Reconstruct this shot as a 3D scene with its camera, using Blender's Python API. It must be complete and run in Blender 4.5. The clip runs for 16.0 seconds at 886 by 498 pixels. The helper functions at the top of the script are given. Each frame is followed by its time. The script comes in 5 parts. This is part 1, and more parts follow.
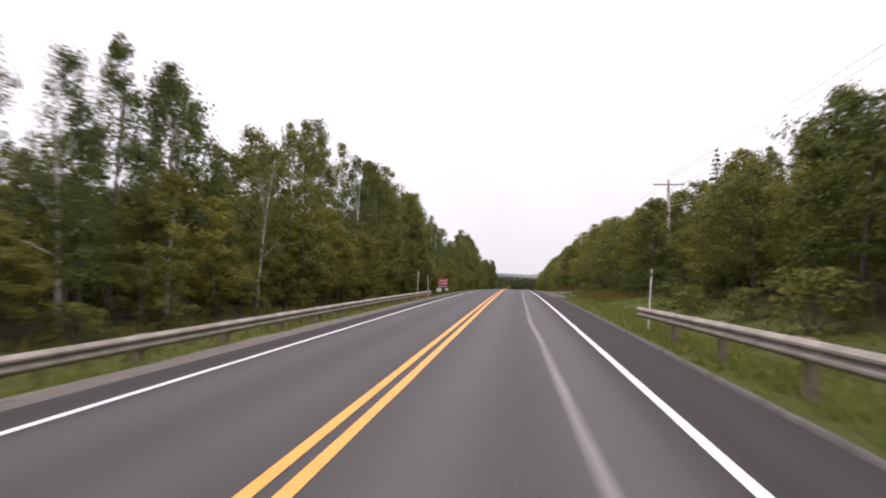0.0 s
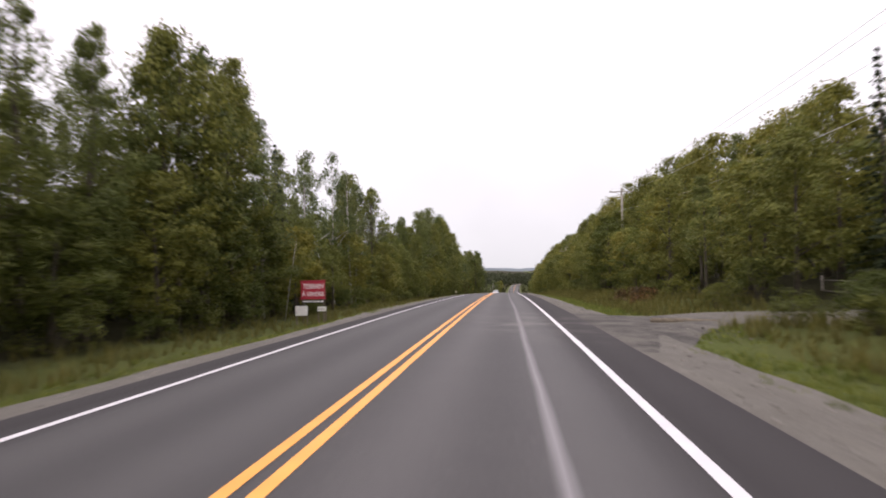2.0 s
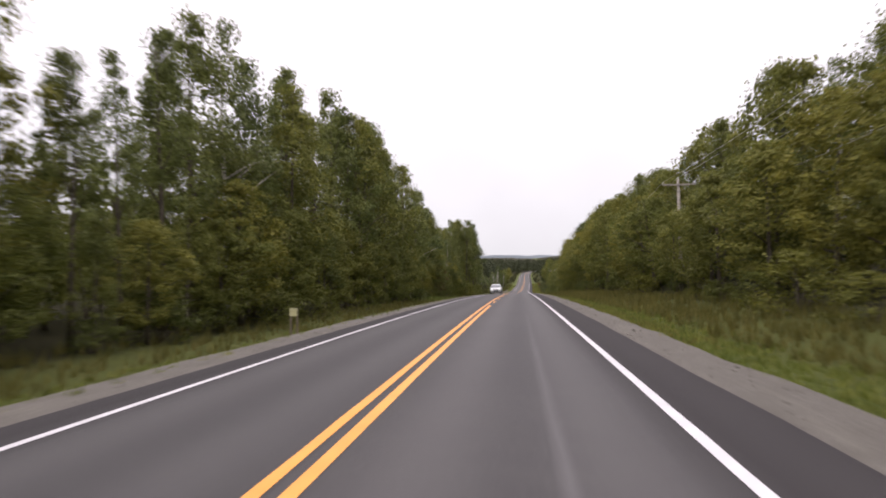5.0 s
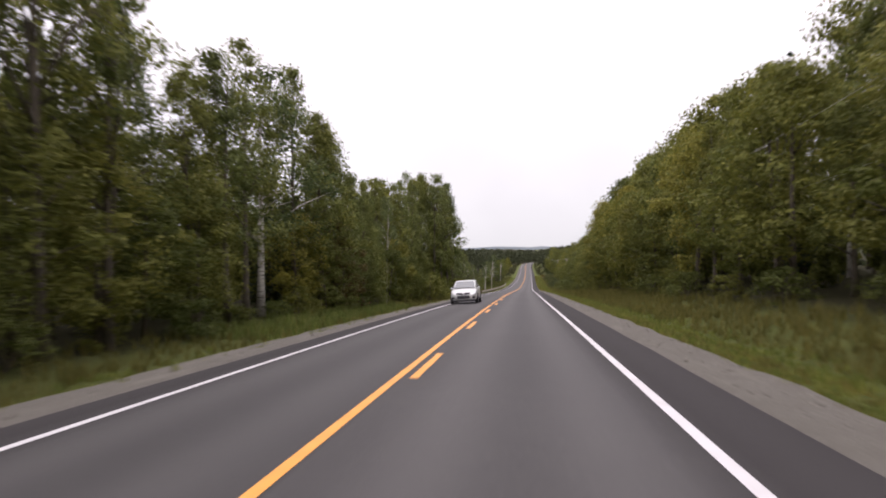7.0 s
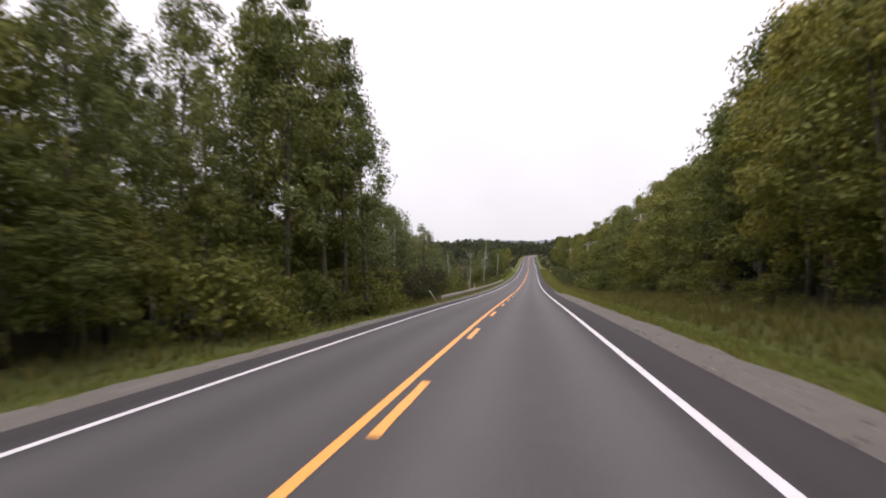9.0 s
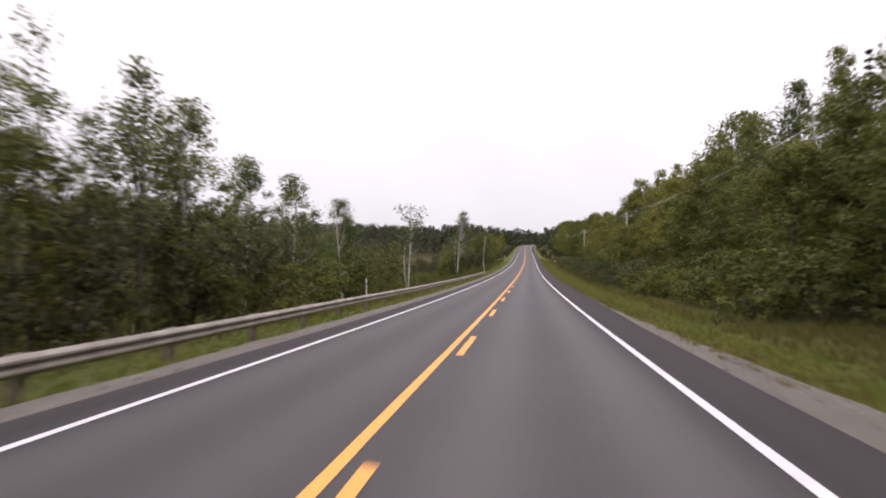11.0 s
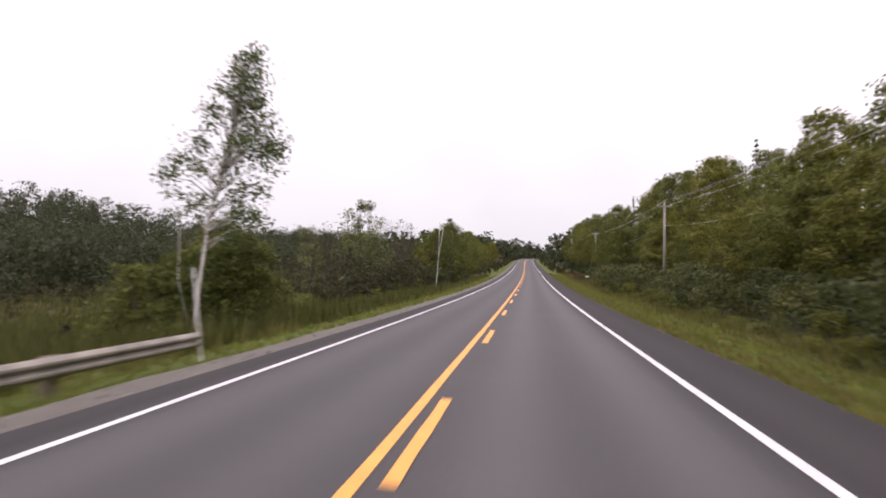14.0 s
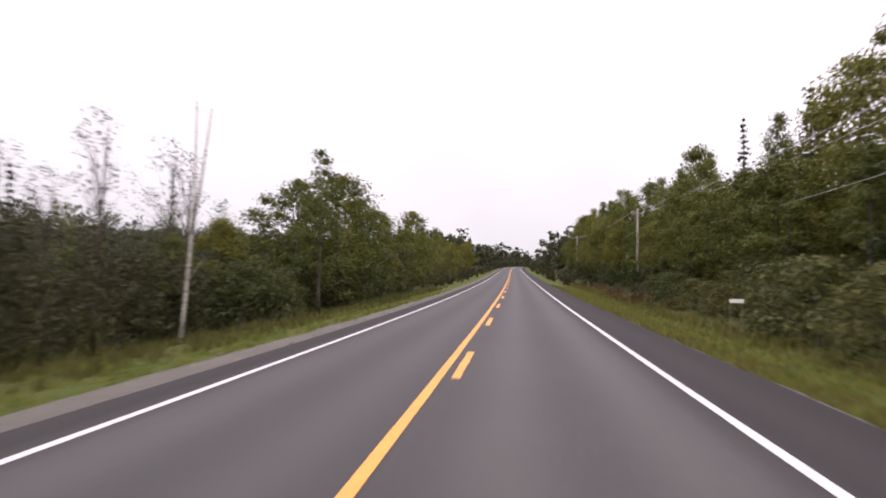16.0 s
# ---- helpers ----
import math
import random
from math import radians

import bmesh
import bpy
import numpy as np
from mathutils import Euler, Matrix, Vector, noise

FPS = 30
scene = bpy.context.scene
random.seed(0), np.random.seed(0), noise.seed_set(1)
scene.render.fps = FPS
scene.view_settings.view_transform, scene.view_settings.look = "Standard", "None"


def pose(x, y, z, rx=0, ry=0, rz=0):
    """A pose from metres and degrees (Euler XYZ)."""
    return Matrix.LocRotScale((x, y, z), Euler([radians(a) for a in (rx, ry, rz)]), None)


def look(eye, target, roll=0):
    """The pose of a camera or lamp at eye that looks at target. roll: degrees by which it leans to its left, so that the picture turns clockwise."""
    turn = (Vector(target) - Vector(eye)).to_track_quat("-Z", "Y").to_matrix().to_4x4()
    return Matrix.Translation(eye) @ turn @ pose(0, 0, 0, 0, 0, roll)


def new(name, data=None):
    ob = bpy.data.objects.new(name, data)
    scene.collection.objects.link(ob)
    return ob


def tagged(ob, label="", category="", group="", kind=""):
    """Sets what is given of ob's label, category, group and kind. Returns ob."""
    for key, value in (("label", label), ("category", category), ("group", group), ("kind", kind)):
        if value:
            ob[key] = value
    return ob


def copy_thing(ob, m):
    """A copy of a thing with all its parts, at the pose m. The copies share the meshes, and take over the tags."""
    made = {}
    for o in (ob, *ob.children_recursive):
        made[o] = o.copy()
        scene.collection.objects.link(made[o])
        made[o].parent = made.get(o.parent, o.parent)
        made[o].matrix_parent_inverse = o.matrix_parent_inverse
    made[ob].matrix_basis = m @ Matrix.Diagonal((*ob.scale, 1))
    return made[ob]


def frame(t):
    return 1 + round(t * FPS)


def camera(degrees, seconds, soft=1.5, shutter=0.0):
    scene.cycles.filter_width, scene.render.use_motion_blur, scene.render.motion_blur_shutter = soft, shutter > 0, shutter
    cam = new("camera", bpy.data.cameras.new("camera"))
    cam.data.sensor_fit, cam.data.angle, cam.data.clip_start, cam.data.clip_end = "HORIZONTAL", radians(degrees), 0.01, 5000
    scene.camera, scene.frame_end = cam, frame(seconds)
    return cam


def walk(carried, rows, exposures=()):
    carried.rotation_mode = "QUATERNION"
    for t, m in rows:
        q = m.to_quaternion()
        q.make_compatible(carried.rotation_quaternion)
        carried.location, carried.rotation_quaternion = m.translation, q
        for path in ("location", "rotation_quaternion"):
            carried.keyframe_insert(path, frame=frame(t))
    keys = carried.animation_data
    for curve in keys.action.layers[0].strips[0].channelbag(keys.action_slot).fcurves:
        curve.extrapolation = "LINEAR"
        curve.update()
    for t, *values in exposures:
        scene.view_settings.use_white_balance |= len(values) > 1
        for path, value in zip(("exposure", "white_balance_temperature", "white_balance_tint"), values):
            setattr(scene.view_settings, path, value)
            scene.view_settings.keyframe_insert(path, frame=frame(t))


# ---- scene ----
# A two-lane road over a crest and down through mixed forest to a marsh, under an overcast sky.
# y runs along the road, x to its right; stations s are y in metres, u is the offset from the centre line.

# ---------------------------------------------------------------- camera
cam = camera(69.7, 16.0, soft=1.9, shutter=0.28)


def eye_pose(x, y, z, yaw, pitch, roll):
    a, b = radians(yaw), radians(pitch)
    way = Vector((-math.sin(a) * math.cos(b), math.cos(a) * math.cos(b), math.sin(b)))
    return look((x, y, z), Vector((x, y, z)) + way * 10, roll)


PATH = [
    # seconds, x, y, z, yaw, pitch, roll
    (0.0, 1.537, 7.772, 1.392, 6.664, 2.524, 0.638),
    (0.5, 1.521, 21.823, 1.436, 6.433, 2.360, -0.199),
    (1.0, 1.586, 35.847, 1.472, 5.335, 2.464, -0.829),
    (1.5, 1.639, 49.923, 1.473, 5.598, 2.478, -0.685),
    (2.0, 1.690, 64.057, 1.433, 5.872, 2.197, -1.159),
    (2.5, 1.643, 78.191, 1.345, 5.844, 2.000, -1.146),
    (3.0, 1.558, 92.293, 1.206, 6.274, 1.691, -1.168),
    (3.5, 1.398, 106.429, 1.010, 6.427, 1.710, -0.902),
    (4.0, 1.291, 120.605, 0.750, 6.719, 1.504, -1.046),
    (4.5, 1.238, 134.767, 0.437, 6.698, 1.297, -1.139),
    (5.0, 1.205, 148.929, 0.079, 6.677, 1.090, -1.231),
    (5.5, 1.193, 163.091, -0.325, 6.655, 0.872, -1.324),
    (6.0, 1.201, 177.253, -0.776, 6.634, 0.653, -1.417),
    (6.5, 1.230, 191.415, -1.277, 6.613, 0.415, -1.510),
    (7.0, 1.251, 205.520, -1.827, 6.725, 0.366, -1.309),
    (7.5, 1.276, 219.685, -2.430, 6.626, 0.175, -1.087),
    (8.0, 1.337, 234.010, -3.081, 6.676, -0.032, -1.247),
    (8.5, 1.400, 248.389, -3.772, 6.924, -0.288, -1.280),
    (9.0, 1.442, 262.856, -4.477, 6.943, -0.157, -1.241),
    (9.5, 1.488, 277.369, -5.197, 6.765, -0.586, -1.381),
    (10.0, 1.560, 291.796, -5.955, 6.576, -0.972, -0.612),
    (10.5, 1.712, 306.334, -6.758, 6.600, -1.063, -0.308),
    (11.0, 1.879, 320.872, -7.543, 6.624, -0.985, -0.004),
    (11.5, 2.059, 335.410, -8.296, 6.648, -0.855, 0.300),
    (12.0, 2.252, 349.948, -8.989, 6.672, -0.637, 0.604),
    (12.5, 2.459, 364.486, -9.618, 6.697, -0.439, 0.908),
    (13.0, 2.679, 379.067, -10.194, 6.720, -0.025, 0.517),
    (13.5, 2.917, 393.593, -10.717, 6.460, 0.175, 0.593),
    (14.0, 3.204, 408.118, -11.199, 6.665, 0.625, 0.293),
    (14.5, 3.469, 422.572, -11.636, 6.623, 0.689, -0.291),
    (15.0, 3.641, 437.062, -12.018, 6.380, 0.709, 0.291),
    (15.5, 3.946, 451.768, -12.347, 6.427, 1.115, 0.341),
    (16.0, 4.276, 466.625, -12.614, 5.541, 1.554, 0.500),
]
EXPOSURE = 1.0
walk(cam, [(r[0], eye_pose(*r[1:])) for r in PATH], exposures=[(0, EXPOSURE, 6600, 22), (10, EXPOSURE, 6600, 22), (13, EXPOSURE, 6650, 26), (16, EXPOSURE, 6650, 26)])

# ---------------------------------------------------------------- sky and sun
DECK_LOW, DECK_HIGH = 0.45, 1.2
world = bpy.data.worlds.new("overcast")
scene.world = world
world.use_nodes = True
wn = world.node_tree.nodes
wl = world.node_tree.links
sky = wn.new("ShaderNodeTexSky")
sky.sky_type, sky.sun_disc = "NISHITA", False
sky.sun_elevation, sky.sun_rotation = radians(60), radians(192)
sky.air_density, sky.dust_density = 1.0, 0.6
grey = wn.new("ShaderNodeHueSaturation")
grey.inputs["Saturation"].default_value, grey.inputs["Value"].default_value = 0.12, 0.05
wl.new(sky.outputs[0], grey.inputs["Color"])
# an even cloud deck: three times as bright overhead as at the horizon, with faint billows
aim = wn.new("ShaderNodeTexCoord")
split = wn.new("ShaderNodeSeparateXYZ")
wl.new(aim.outputs["Generated"], split.inputs[0])
deck = wn.new("ShaderNodeMapRange")
deck.inputs["From Min"].default_value, deck.inputs["From Max"].default_value = 0.0, 1.0
deck.inputs["To Min"].default_value, deck.inputs["To Max"].default_value = DECK_LOW, DECK_HIGH
wl.new(split.outputs["Z"], deck.inputs["Value"])
billow = wn.new("ShaderNodeTexNoise")
billow.inputs["Scale"].default_value, billow.inputs["Detail"].default_value = 3.5, 4.0
wl.new(aim.outputs["Generated"], billow.inputs["Vector"])
faint = wn.new("ShaderNodeMapRange")
faint.inputs["From Min"].default_value, faint.inputs["From Max"].default_value = 0.3, 0.7
faint.inputs["To Min"].default_value, faint.inputs["To Max"].default_value = 0.93, 1.07
wl.new(billow.outputs["Fac"], faint.inputs["Value"])
cover = wn.new("ShaderNodeMath")
cover.operation = "MULTIPLY"
wl.new(deck.outputs[0], cover.inputs[0])
wl.new(faint.outputs[0], cover.inputs[1])
tint = wn.new("ShaderNodeMix")
tint.data_type, tint.blend_type = "RGBA", "MULTIPLY"
tint.inputs["Factor"].default_value = 1.0
haze = wn.new("ShaderNodeMapRange")
haze.inputs["From Min"].default_value, haze.inputs["From Max"].default_value = 0.02, 0.4
wl.new(split.outputs["Z"], haze.inputs["Value"])
hue = wn.new("ShaderNodeMix")
hue.data_type = "RGBA"
hue.inputs["A"].default_value, hue.inputs["B"].default_value = (0.940, 0.985, 1.0, 1), (0.985, 0.975, 1.0, 1)
wl.new(haze.outputs[0], hue.inputs["Factor"])
wl.new(hue.outputs["Result"], tint.inputs["B"])
wl.new(cover.outputs[0], tint.inputs["A"])
veil = wn.new("ShaderNodeMix")
veil.data_type = "RGBA"
veil.inputs["Factor"].default_value = 0.85
wl.new(grey.outputs[0], veil.inputs["A"])
wl.new(tint.outputs["Result"], veil.inputs["B"])
wl.new(veil.outputs["Result"], wn["Background"].inputs["Color"])
sun = new("sun", bpy.data.lights.new("sun", "SUN"))
sun.data.energy, sun.data.angle, sun.data.color = 0.6, radians(50), (1.0, 0.97, 0.93)
SUN_FROM = Vector((math.sin(radians(192)) * math.cos(radians(60)), math.cos(radians(192)) * math.cos(radians(60)), math.sin(radians(60))))
sun.matrix_world = look(SUN_FROM * 100, (0, 0, 0))


# ---------------------------------------------------------------- materials
def material(name, rough=0.8, metal=0.0, spec=0.3):
    m = bpy.data.materials.new(name)
    m.use_nodes = True
    b = m.node_tree.nodes["Principled BSDF"]
    b.inputs["Roughness"].default_value = rough
    b.inputs["Metallic"].default_value = metal
    b.inputs["Specular IOR Level"].default_value = spec
    return m, m.node_tree.nodes, m.node_tree.links, b


def noise_node(n, l, vec, scale, detail=3.0, rough=0.6):
    t = n.new("ShaderNodeTexNoise")
    t.inputs["Scale"].default_value, t.inputs["Detail"].default_value, t.inputs["Roughness"].default_value = scale, detail, rough
    if vec is not None:
        l.new(vec, t.inputs["Vector"])
    return t.outputs["Fac"]


def ramp(n, l, fac, stops):
    r = n.new("ShaderNodeValToRGB")
    while len(r.color_ramp.elements) < len(stops):
        r.color_ramp.elements.new(0.5)
    for e, (p, c) in zip(r.color_ramp.elements, stops):
        e.position, e.color = p, (*c, 1) if len(c) == 3 else c
    l.new(fac, r.inputs[0])
    return r.outputs[0]


def mix(n, l, fac, a, b, how="MIX"):
    x = n.new("ShaderNodeMix")
    x.data_type, x.blend_type = "RGBA", how
    for key, v in (("Factor", fac), ("A", a), ("B", b)):
        if isinstance(v, (int, float)):
            x.inputs[key].default_value = v
        elif isinstance(v, tuple):
            x.inputs[key].default_value = (*v, 1)
        else:
            l.new(v, x.inputs[key])
    return x.outputs["Result"]


def maths(n, l, op, a, b=0.0, clamp=False):
    x = n.new("ShaderNodeMath")
    x.operation, x.use_clamp = op, clamp
    for k, v in enumerate((a, b)):
        if isinstance(v, (int, float)):
            x.inputs[k].default_value = v
        else:
            l.new(v, x.inputs[k])
    return x.outputs[0]


def bump(n, l, b, height, strength, distance):
    x = n.new("ShaderNodeBump")
    x.inputs["Strength"].default_value, x.inputs["Distance"].default_value = strength, distance
    l.new(height, x.inputs["Height"])
    l.new(x.outputs[0], b.inputs["Normal"])


def plain(name, colour, rough=0.6, metal=0.0, spec=0.4, vary=0.25, scale=6.0):
    """A worn paint, wood or metal: two scales of mottling and a fine relief."""
    m, n, l, b = material(name, rough, metal, spec)
    o = n.new("ShaderNodeTexCoord").outputs["Object"]
    big, small = noise_node(n, l, o, scale), noise_node(n, l, o, scale * 9)
    dark = tuple(c * (1 - vary) for c in colour)
    light = tuple(min(1, c * (1 + vary * 0.5)) for c in colour)
    c = ramp(n, l, big, [(0.3, dark), (0.7, light)])
    c = mix(n, l, maths(n, l, "MULTIPLY", small, 0.35), c, dark)
    l.new(c, b.inputs["Base Color"])
    bump(n, l, b, small, 0.15, 0.01)
    return m


def asphalt_material():
    m, n, l, b = material("asphalt", 0.72, 0.0, 0.36)
    uv = n.new("ShaderNodeUVMap")
    sep = n.new("ShaderNodeSeparateXYZ")
    l.new(uv.outputs[0], sep.inputs[0])
    u = sep.outputs[0]
    mp = n.new("ShaderNodeMapping")
    mp.inputs["Scale"].default_value = (1.0, 0.05, 1.0)
    l.new(uv.outputs[0], mp.inputs[0])
    grain = noise_node(n, l, uv.outputs[0], 60.0, 4.0, 0.7)
    streak = noise_node(n, l, mp.outputs[0], 2.2, 4.0, 0.6)
    patch = noise_node(n, l, uv.outputs[0], 0.25, 3.0, 0.5)
    blot = noise_node(n, l, uv.outputs[0], 2.4, 5.0, 0.7)
    c = ramp(n, l, grain, [(0.25, (0.038, 0.0365, 0.035)), (0.5, (0.052, 0.0500, 0.049)), (0.8, (0.082, 0.078, 0.076))])
    c = mix(n, l, maths(n, l, "MULTIPLY", streak, 0.55), c, (0.056, 0.052, 0.052))
    c = mix(n, l, ramp(n, l, patch, [(0.42, (0, 0, 0)), (0.62, (0.5, 0.5, 0.5))]), c, (0.077, 0.073, 0.071))
    chip = noise_node(n, l, uv.outputs[0], 16.0, 3.0, 0.8)
    c = mix(n, l, ramp(n, l, chip, [(0.40, (0.6, 0.6, 0.6)), (0.52, (0, 0, 0))]), c, (0.045, 0.041, 0.044))
    c = mix(n, l, ramp(n, l, chip, [(0.55, (0, 0, 0)), (0.70, (0.5, 0.5, 0.5))]), c, (0.135, 0.127, 0.131))
    c = mix(n, l, ramp(n, l, blot, [(0.35, (0.55, 0.55, 0.55)), (0.6, (0, 0, 0))]), c, (0.048, 0.044, 0.047))
    # wheel paths worn a little paler, the oily middle of the lane darker
    a = maths(n, l, "ABSOLUTE", u)
    wear = maths(n, l, "COSINE", maths(n, l, "MULTIPLY", maths(n, l, "SUBTRACT", a, 0.85), 4.2))
    c = mix(n, l, maths(n, l, "MULTIPLY", maths(n, l, "ADD", wear, 1.0), 0.24), c, (0.090, 0.086, 0.084))
    c = mix(n, l, maths(n, l, "MULTIPLY", maths(n, l, "SUBTRACT", 1.0, wear), 0.17), c, (0.036, 0.034, 0.033))
    # darker paving outside the edge lines
    out = maths(n, l, "MULTIPLY", maths(n, l, "SUBTRACT", a, 2.75), 1.5, True)
    dark = ramp(n, l, grain, [(0.25, (0.020, 0.018, 0.019)), (0.8, (0.044, 0.040, 0.040))])
    c = mix(n, l, maths(n, l, "MULTIPLY", out, 0.68), c, dark)
    # the other lane, laid in a darker mix
    lane = maths(n, l, "MULTIPLY", maths(n, l, "LESS_THAN", u, -0.02), 0.32)
    c = mix(n, l, lane, c, (0.036, 0.035, 0.035))
    l.new(maths(n, l, "ADD", maths(n, l, "MULTIPLY", out, 0.2), 0.74), b.inputs["Roughness"])
    l.new(maths(n, l, "SUBTRACT", 0.34, maths(n, l, "MULTIPLY", out, 0.18)), b.inputs["Specular IOR Level"])
    # the paler seam in the right lane up to the crest
    wob = noise_node(n, l, mp.outputs[0], 6.0, 2.0)
    drift = ramp(n, l, maths(n, l, "DIVIDE", sep.outputs[1], 140.0, True), [(q, (v, v, v)) for q, v in
                 ((0.07, 0.70), (0.09, 0.66), (0.16, 0.56), (0.20, 0.45), (0.38, 0.50), (0.49, 0.60), (0.66, 0.56), (0.79, 0.42))])
    line = maths(n, l, "ADD", maths(n, l, "ADD", drift, 1.5), maths(n, l, "MULTIPLY", maths(n, l, "SUBTRACT", wob, 0.5), 0.07))
    off = maths(n, l, "ABSOLUTE", maths(n, l, "SUBTRACT", u, line))
    seam = maths(n, l, "SUBTRACT", 1.0, maths(n, l, "DIVIDE", off, 0.10), True)
    fade = maths(n, l, "MULTIPLY", maths(n, l, "SUBTRACT", 180.0, sep.outputs[1]), 0.009, True)
    seam = maths(n, l, "MULTIPLY", maths(n, l, "MULTIPLY", seam, fade), maths(n, l, "ADD", streak, 0.35), True)
    c = mix(n, l, seam, c, (0.23, 0.22, 0.225))
    # pale dust carried out of the drive
    near = maths(n, l, "SUBTRACT", 1.0, maths(n, l, "DIVIDE", maths(n, l, "ABSOLUTE", maths(n, l, "SUBTRACT", sep.outputs[1], 84.5)), 7.5), True)
    near = maths(n, l, "MULTIPLY", near, maths(n, l, "MULTIPLY", maths(n, l, "ADD", u, 0.3), 0.42, True))
    dust = noise_node(n, l, uv.outputs[0], 0.7, 5.0, 0.7)
    dust = maths(n, l, "MULTIPLY", near, ramp(n, l, dust, [(0.46, (0, 0, 0)), (0.62, (0.5, 0.5, 0.5))]), True)
    c = mix(n, l, dust, c, (0.16, 0.148, 0.135))
    # a curved pale track that turning wheels have dragged over the lane
    bend = ramp(n, l, maths(n, l, "DIVIDE", u, 5.0, True), [(q, (v, v, v)) for q, v in ((0.18, 0.17), (0.258, 0.236), (0.34, 0.285), (0.426, 0.321), (0.544, 0.364), (0.686, 0.404), (0.866, 0.449))])
    off = maths(n, l, "ABSOLUTE", maths(n, l, "SUBTRACT", sep.outputs[1], maths(n, l, "ADD", maths(n, l, "MULTIPLY", bend, 10.0), 80.0)))
    track = maths(n, l, "SUBTRACT", 1.0, maths(n, l, "DIVIDE", off, 0.16), True)
    track = maths(n, l, "MULTIPLY", maths(n, l, "MULTIPLY", track, maths(n, l, "MULTIPLY", maths(n, l, "SUBTRACT", u, 0.9), 2.0, True)), maths(n, l, "ADD", blot, 0.1), True)
    c = mix(n, l, track, c, (0.17, 0.16, 0.15))
    l.new(c, b.inputs["Base Color"])
    bump(n, l, b, grain, 0.35, 0.006)
    return m


def gravel_material():
    m, n, l, b = material("gravel", 0.95, 0.0, 0.2)
    uv = n.new("ShaderNodeUVMap").outputs[0]
    fine, mid = noise_node(n, l, uv, 14.0, 6.0, 0.85), noise_node(n, l, uv, 1.3, 5.0, 0.7)
    c = ramp(n, l, fine, [(0.30, (0.072, 0.067, 0.058)), (0.5, (0.128, 0.119, 0.104)), (0.70, (0.205, 0.192, 0.17))])
    c = mix(n, l, ramp(n, l, mid, [(0.36, (0.55, 0.55, 0.55)), (0.6, (0, 0, 0))]), c, (0.10, 0.092, 0.077))
    mp = n.new("ShaderNodeMapping")
    mp.inputs["Scale"].default_value = (1.0, 0.12, 1.0)
    l.new(uv, mp.inputs[0])
    track = noise_node(n, l, mp.outputs[0], 2.6, 4.0, 0.65)
    c = mix(n, l, ramp(n, l, track, [(0.50, (0, 0, 0)), (0.66, (0.3, 0.3, 0.3))]), c, (0.19, 0.176, 0.15))
    l.new(c, b.inputs["Base Color"])
    bump(n, l, b, fine, 0.7, 0.02)
    return m


def ground_material():
    m, n, l, b = material("ground_cover", 1.0, 0.0, 0.1)
    uv = n.new("ShaderNodeUVMap").outputs[0]
    sep = n.new("ShaderNodeSeparateXYZ")
    l.new(uv, sep.inputs[0])
    fine, mid, big = noise_node(n, l, uv, 9.0, 6.0, 0.8), noise_node(n, l, uv, 1.7, 6.0, 0.75), noise_node(n, l, uv, 0.06, 3.0)
    grass = ramp(n, l, fine, [(0.25, (0.046, 0.060, 0.015)), (0.5, (0.086, 0.106, 0.028)), (0.75, (0.13, 0.142, 0.050))])
    dry = ramp(n, l, fine, [(0.25, (0.040, 0.038, 0.014)), (0.8, (0.105, 0.096, 0.038))])
    a = maths(n, l, "ABSOLUTE", sep.outputs[0])
    rough = maths(n, l, "MULTIPLY", maths(n, l, "SUBTRACT", a, 6.2), 0.5, True)
    c = mix(n, l, maths(n, l, "MULTIPLY", ramp(n, l, mid, [(0.38, (0.15, 0.15, 0.15)), (0.62, (0.5, 0.5, 0.5))]), rough), grass, dry)
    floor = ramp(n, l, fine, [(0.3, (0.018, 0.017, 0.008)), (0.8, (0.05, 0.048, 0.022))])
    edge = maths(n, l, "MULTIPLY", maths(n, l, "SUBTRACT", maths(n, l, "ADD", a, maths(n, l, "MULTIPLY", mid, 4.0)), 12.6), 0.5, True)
    # the open marsh on the left keeps its rusty sedge
    marsh = maths(n, l, "MULTIPLY", maths(n, l, "MULTIPLY", maths(n, l, "SUBTRACT", -11.0, sep.outputs[0]), 0.5, True), maths(n, l, "MULTIPLY", maths(n, l, "ADD", sep.outputs[0], 92.0), 0.12, True))
    ragged = maths(n, l, "ADD", sep.outputs[1], maths(n, l, "MULTIPLY", big, 40.0))
    marsh = maths(n, l, "MULTIPLY", marsh, maths(n, l, "MULTIPLY", maths(n, l, "SUBTRACT", ragged, 356.0), 0.05, True))
    marsh = maths(n, l, "MULTIPLY", marsh, maths(n, l, "MULTIPLY", maths(n, l, "SUBTRACT", 660.0, ragged), 0.05, True))
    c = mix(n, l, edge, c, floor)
    sedge = ramp(n, l, big, [(0.35, (0.040, 0.046, 0.016)), (0.55, (0.066, 0.054, 0.022)), (0.7, (0.038, 0.046, 0.016))])
    c = mix(n, l, marsh, c, mix(n, l, maths(n, l, "MULTIPLY", fine, 0.7), sedge, (0.05, 0.048, 0.02)))
    l.new(c, b.inputs["Base Color"])
    bump(n, l, b, fine, 0.8, 0.08)
    return m


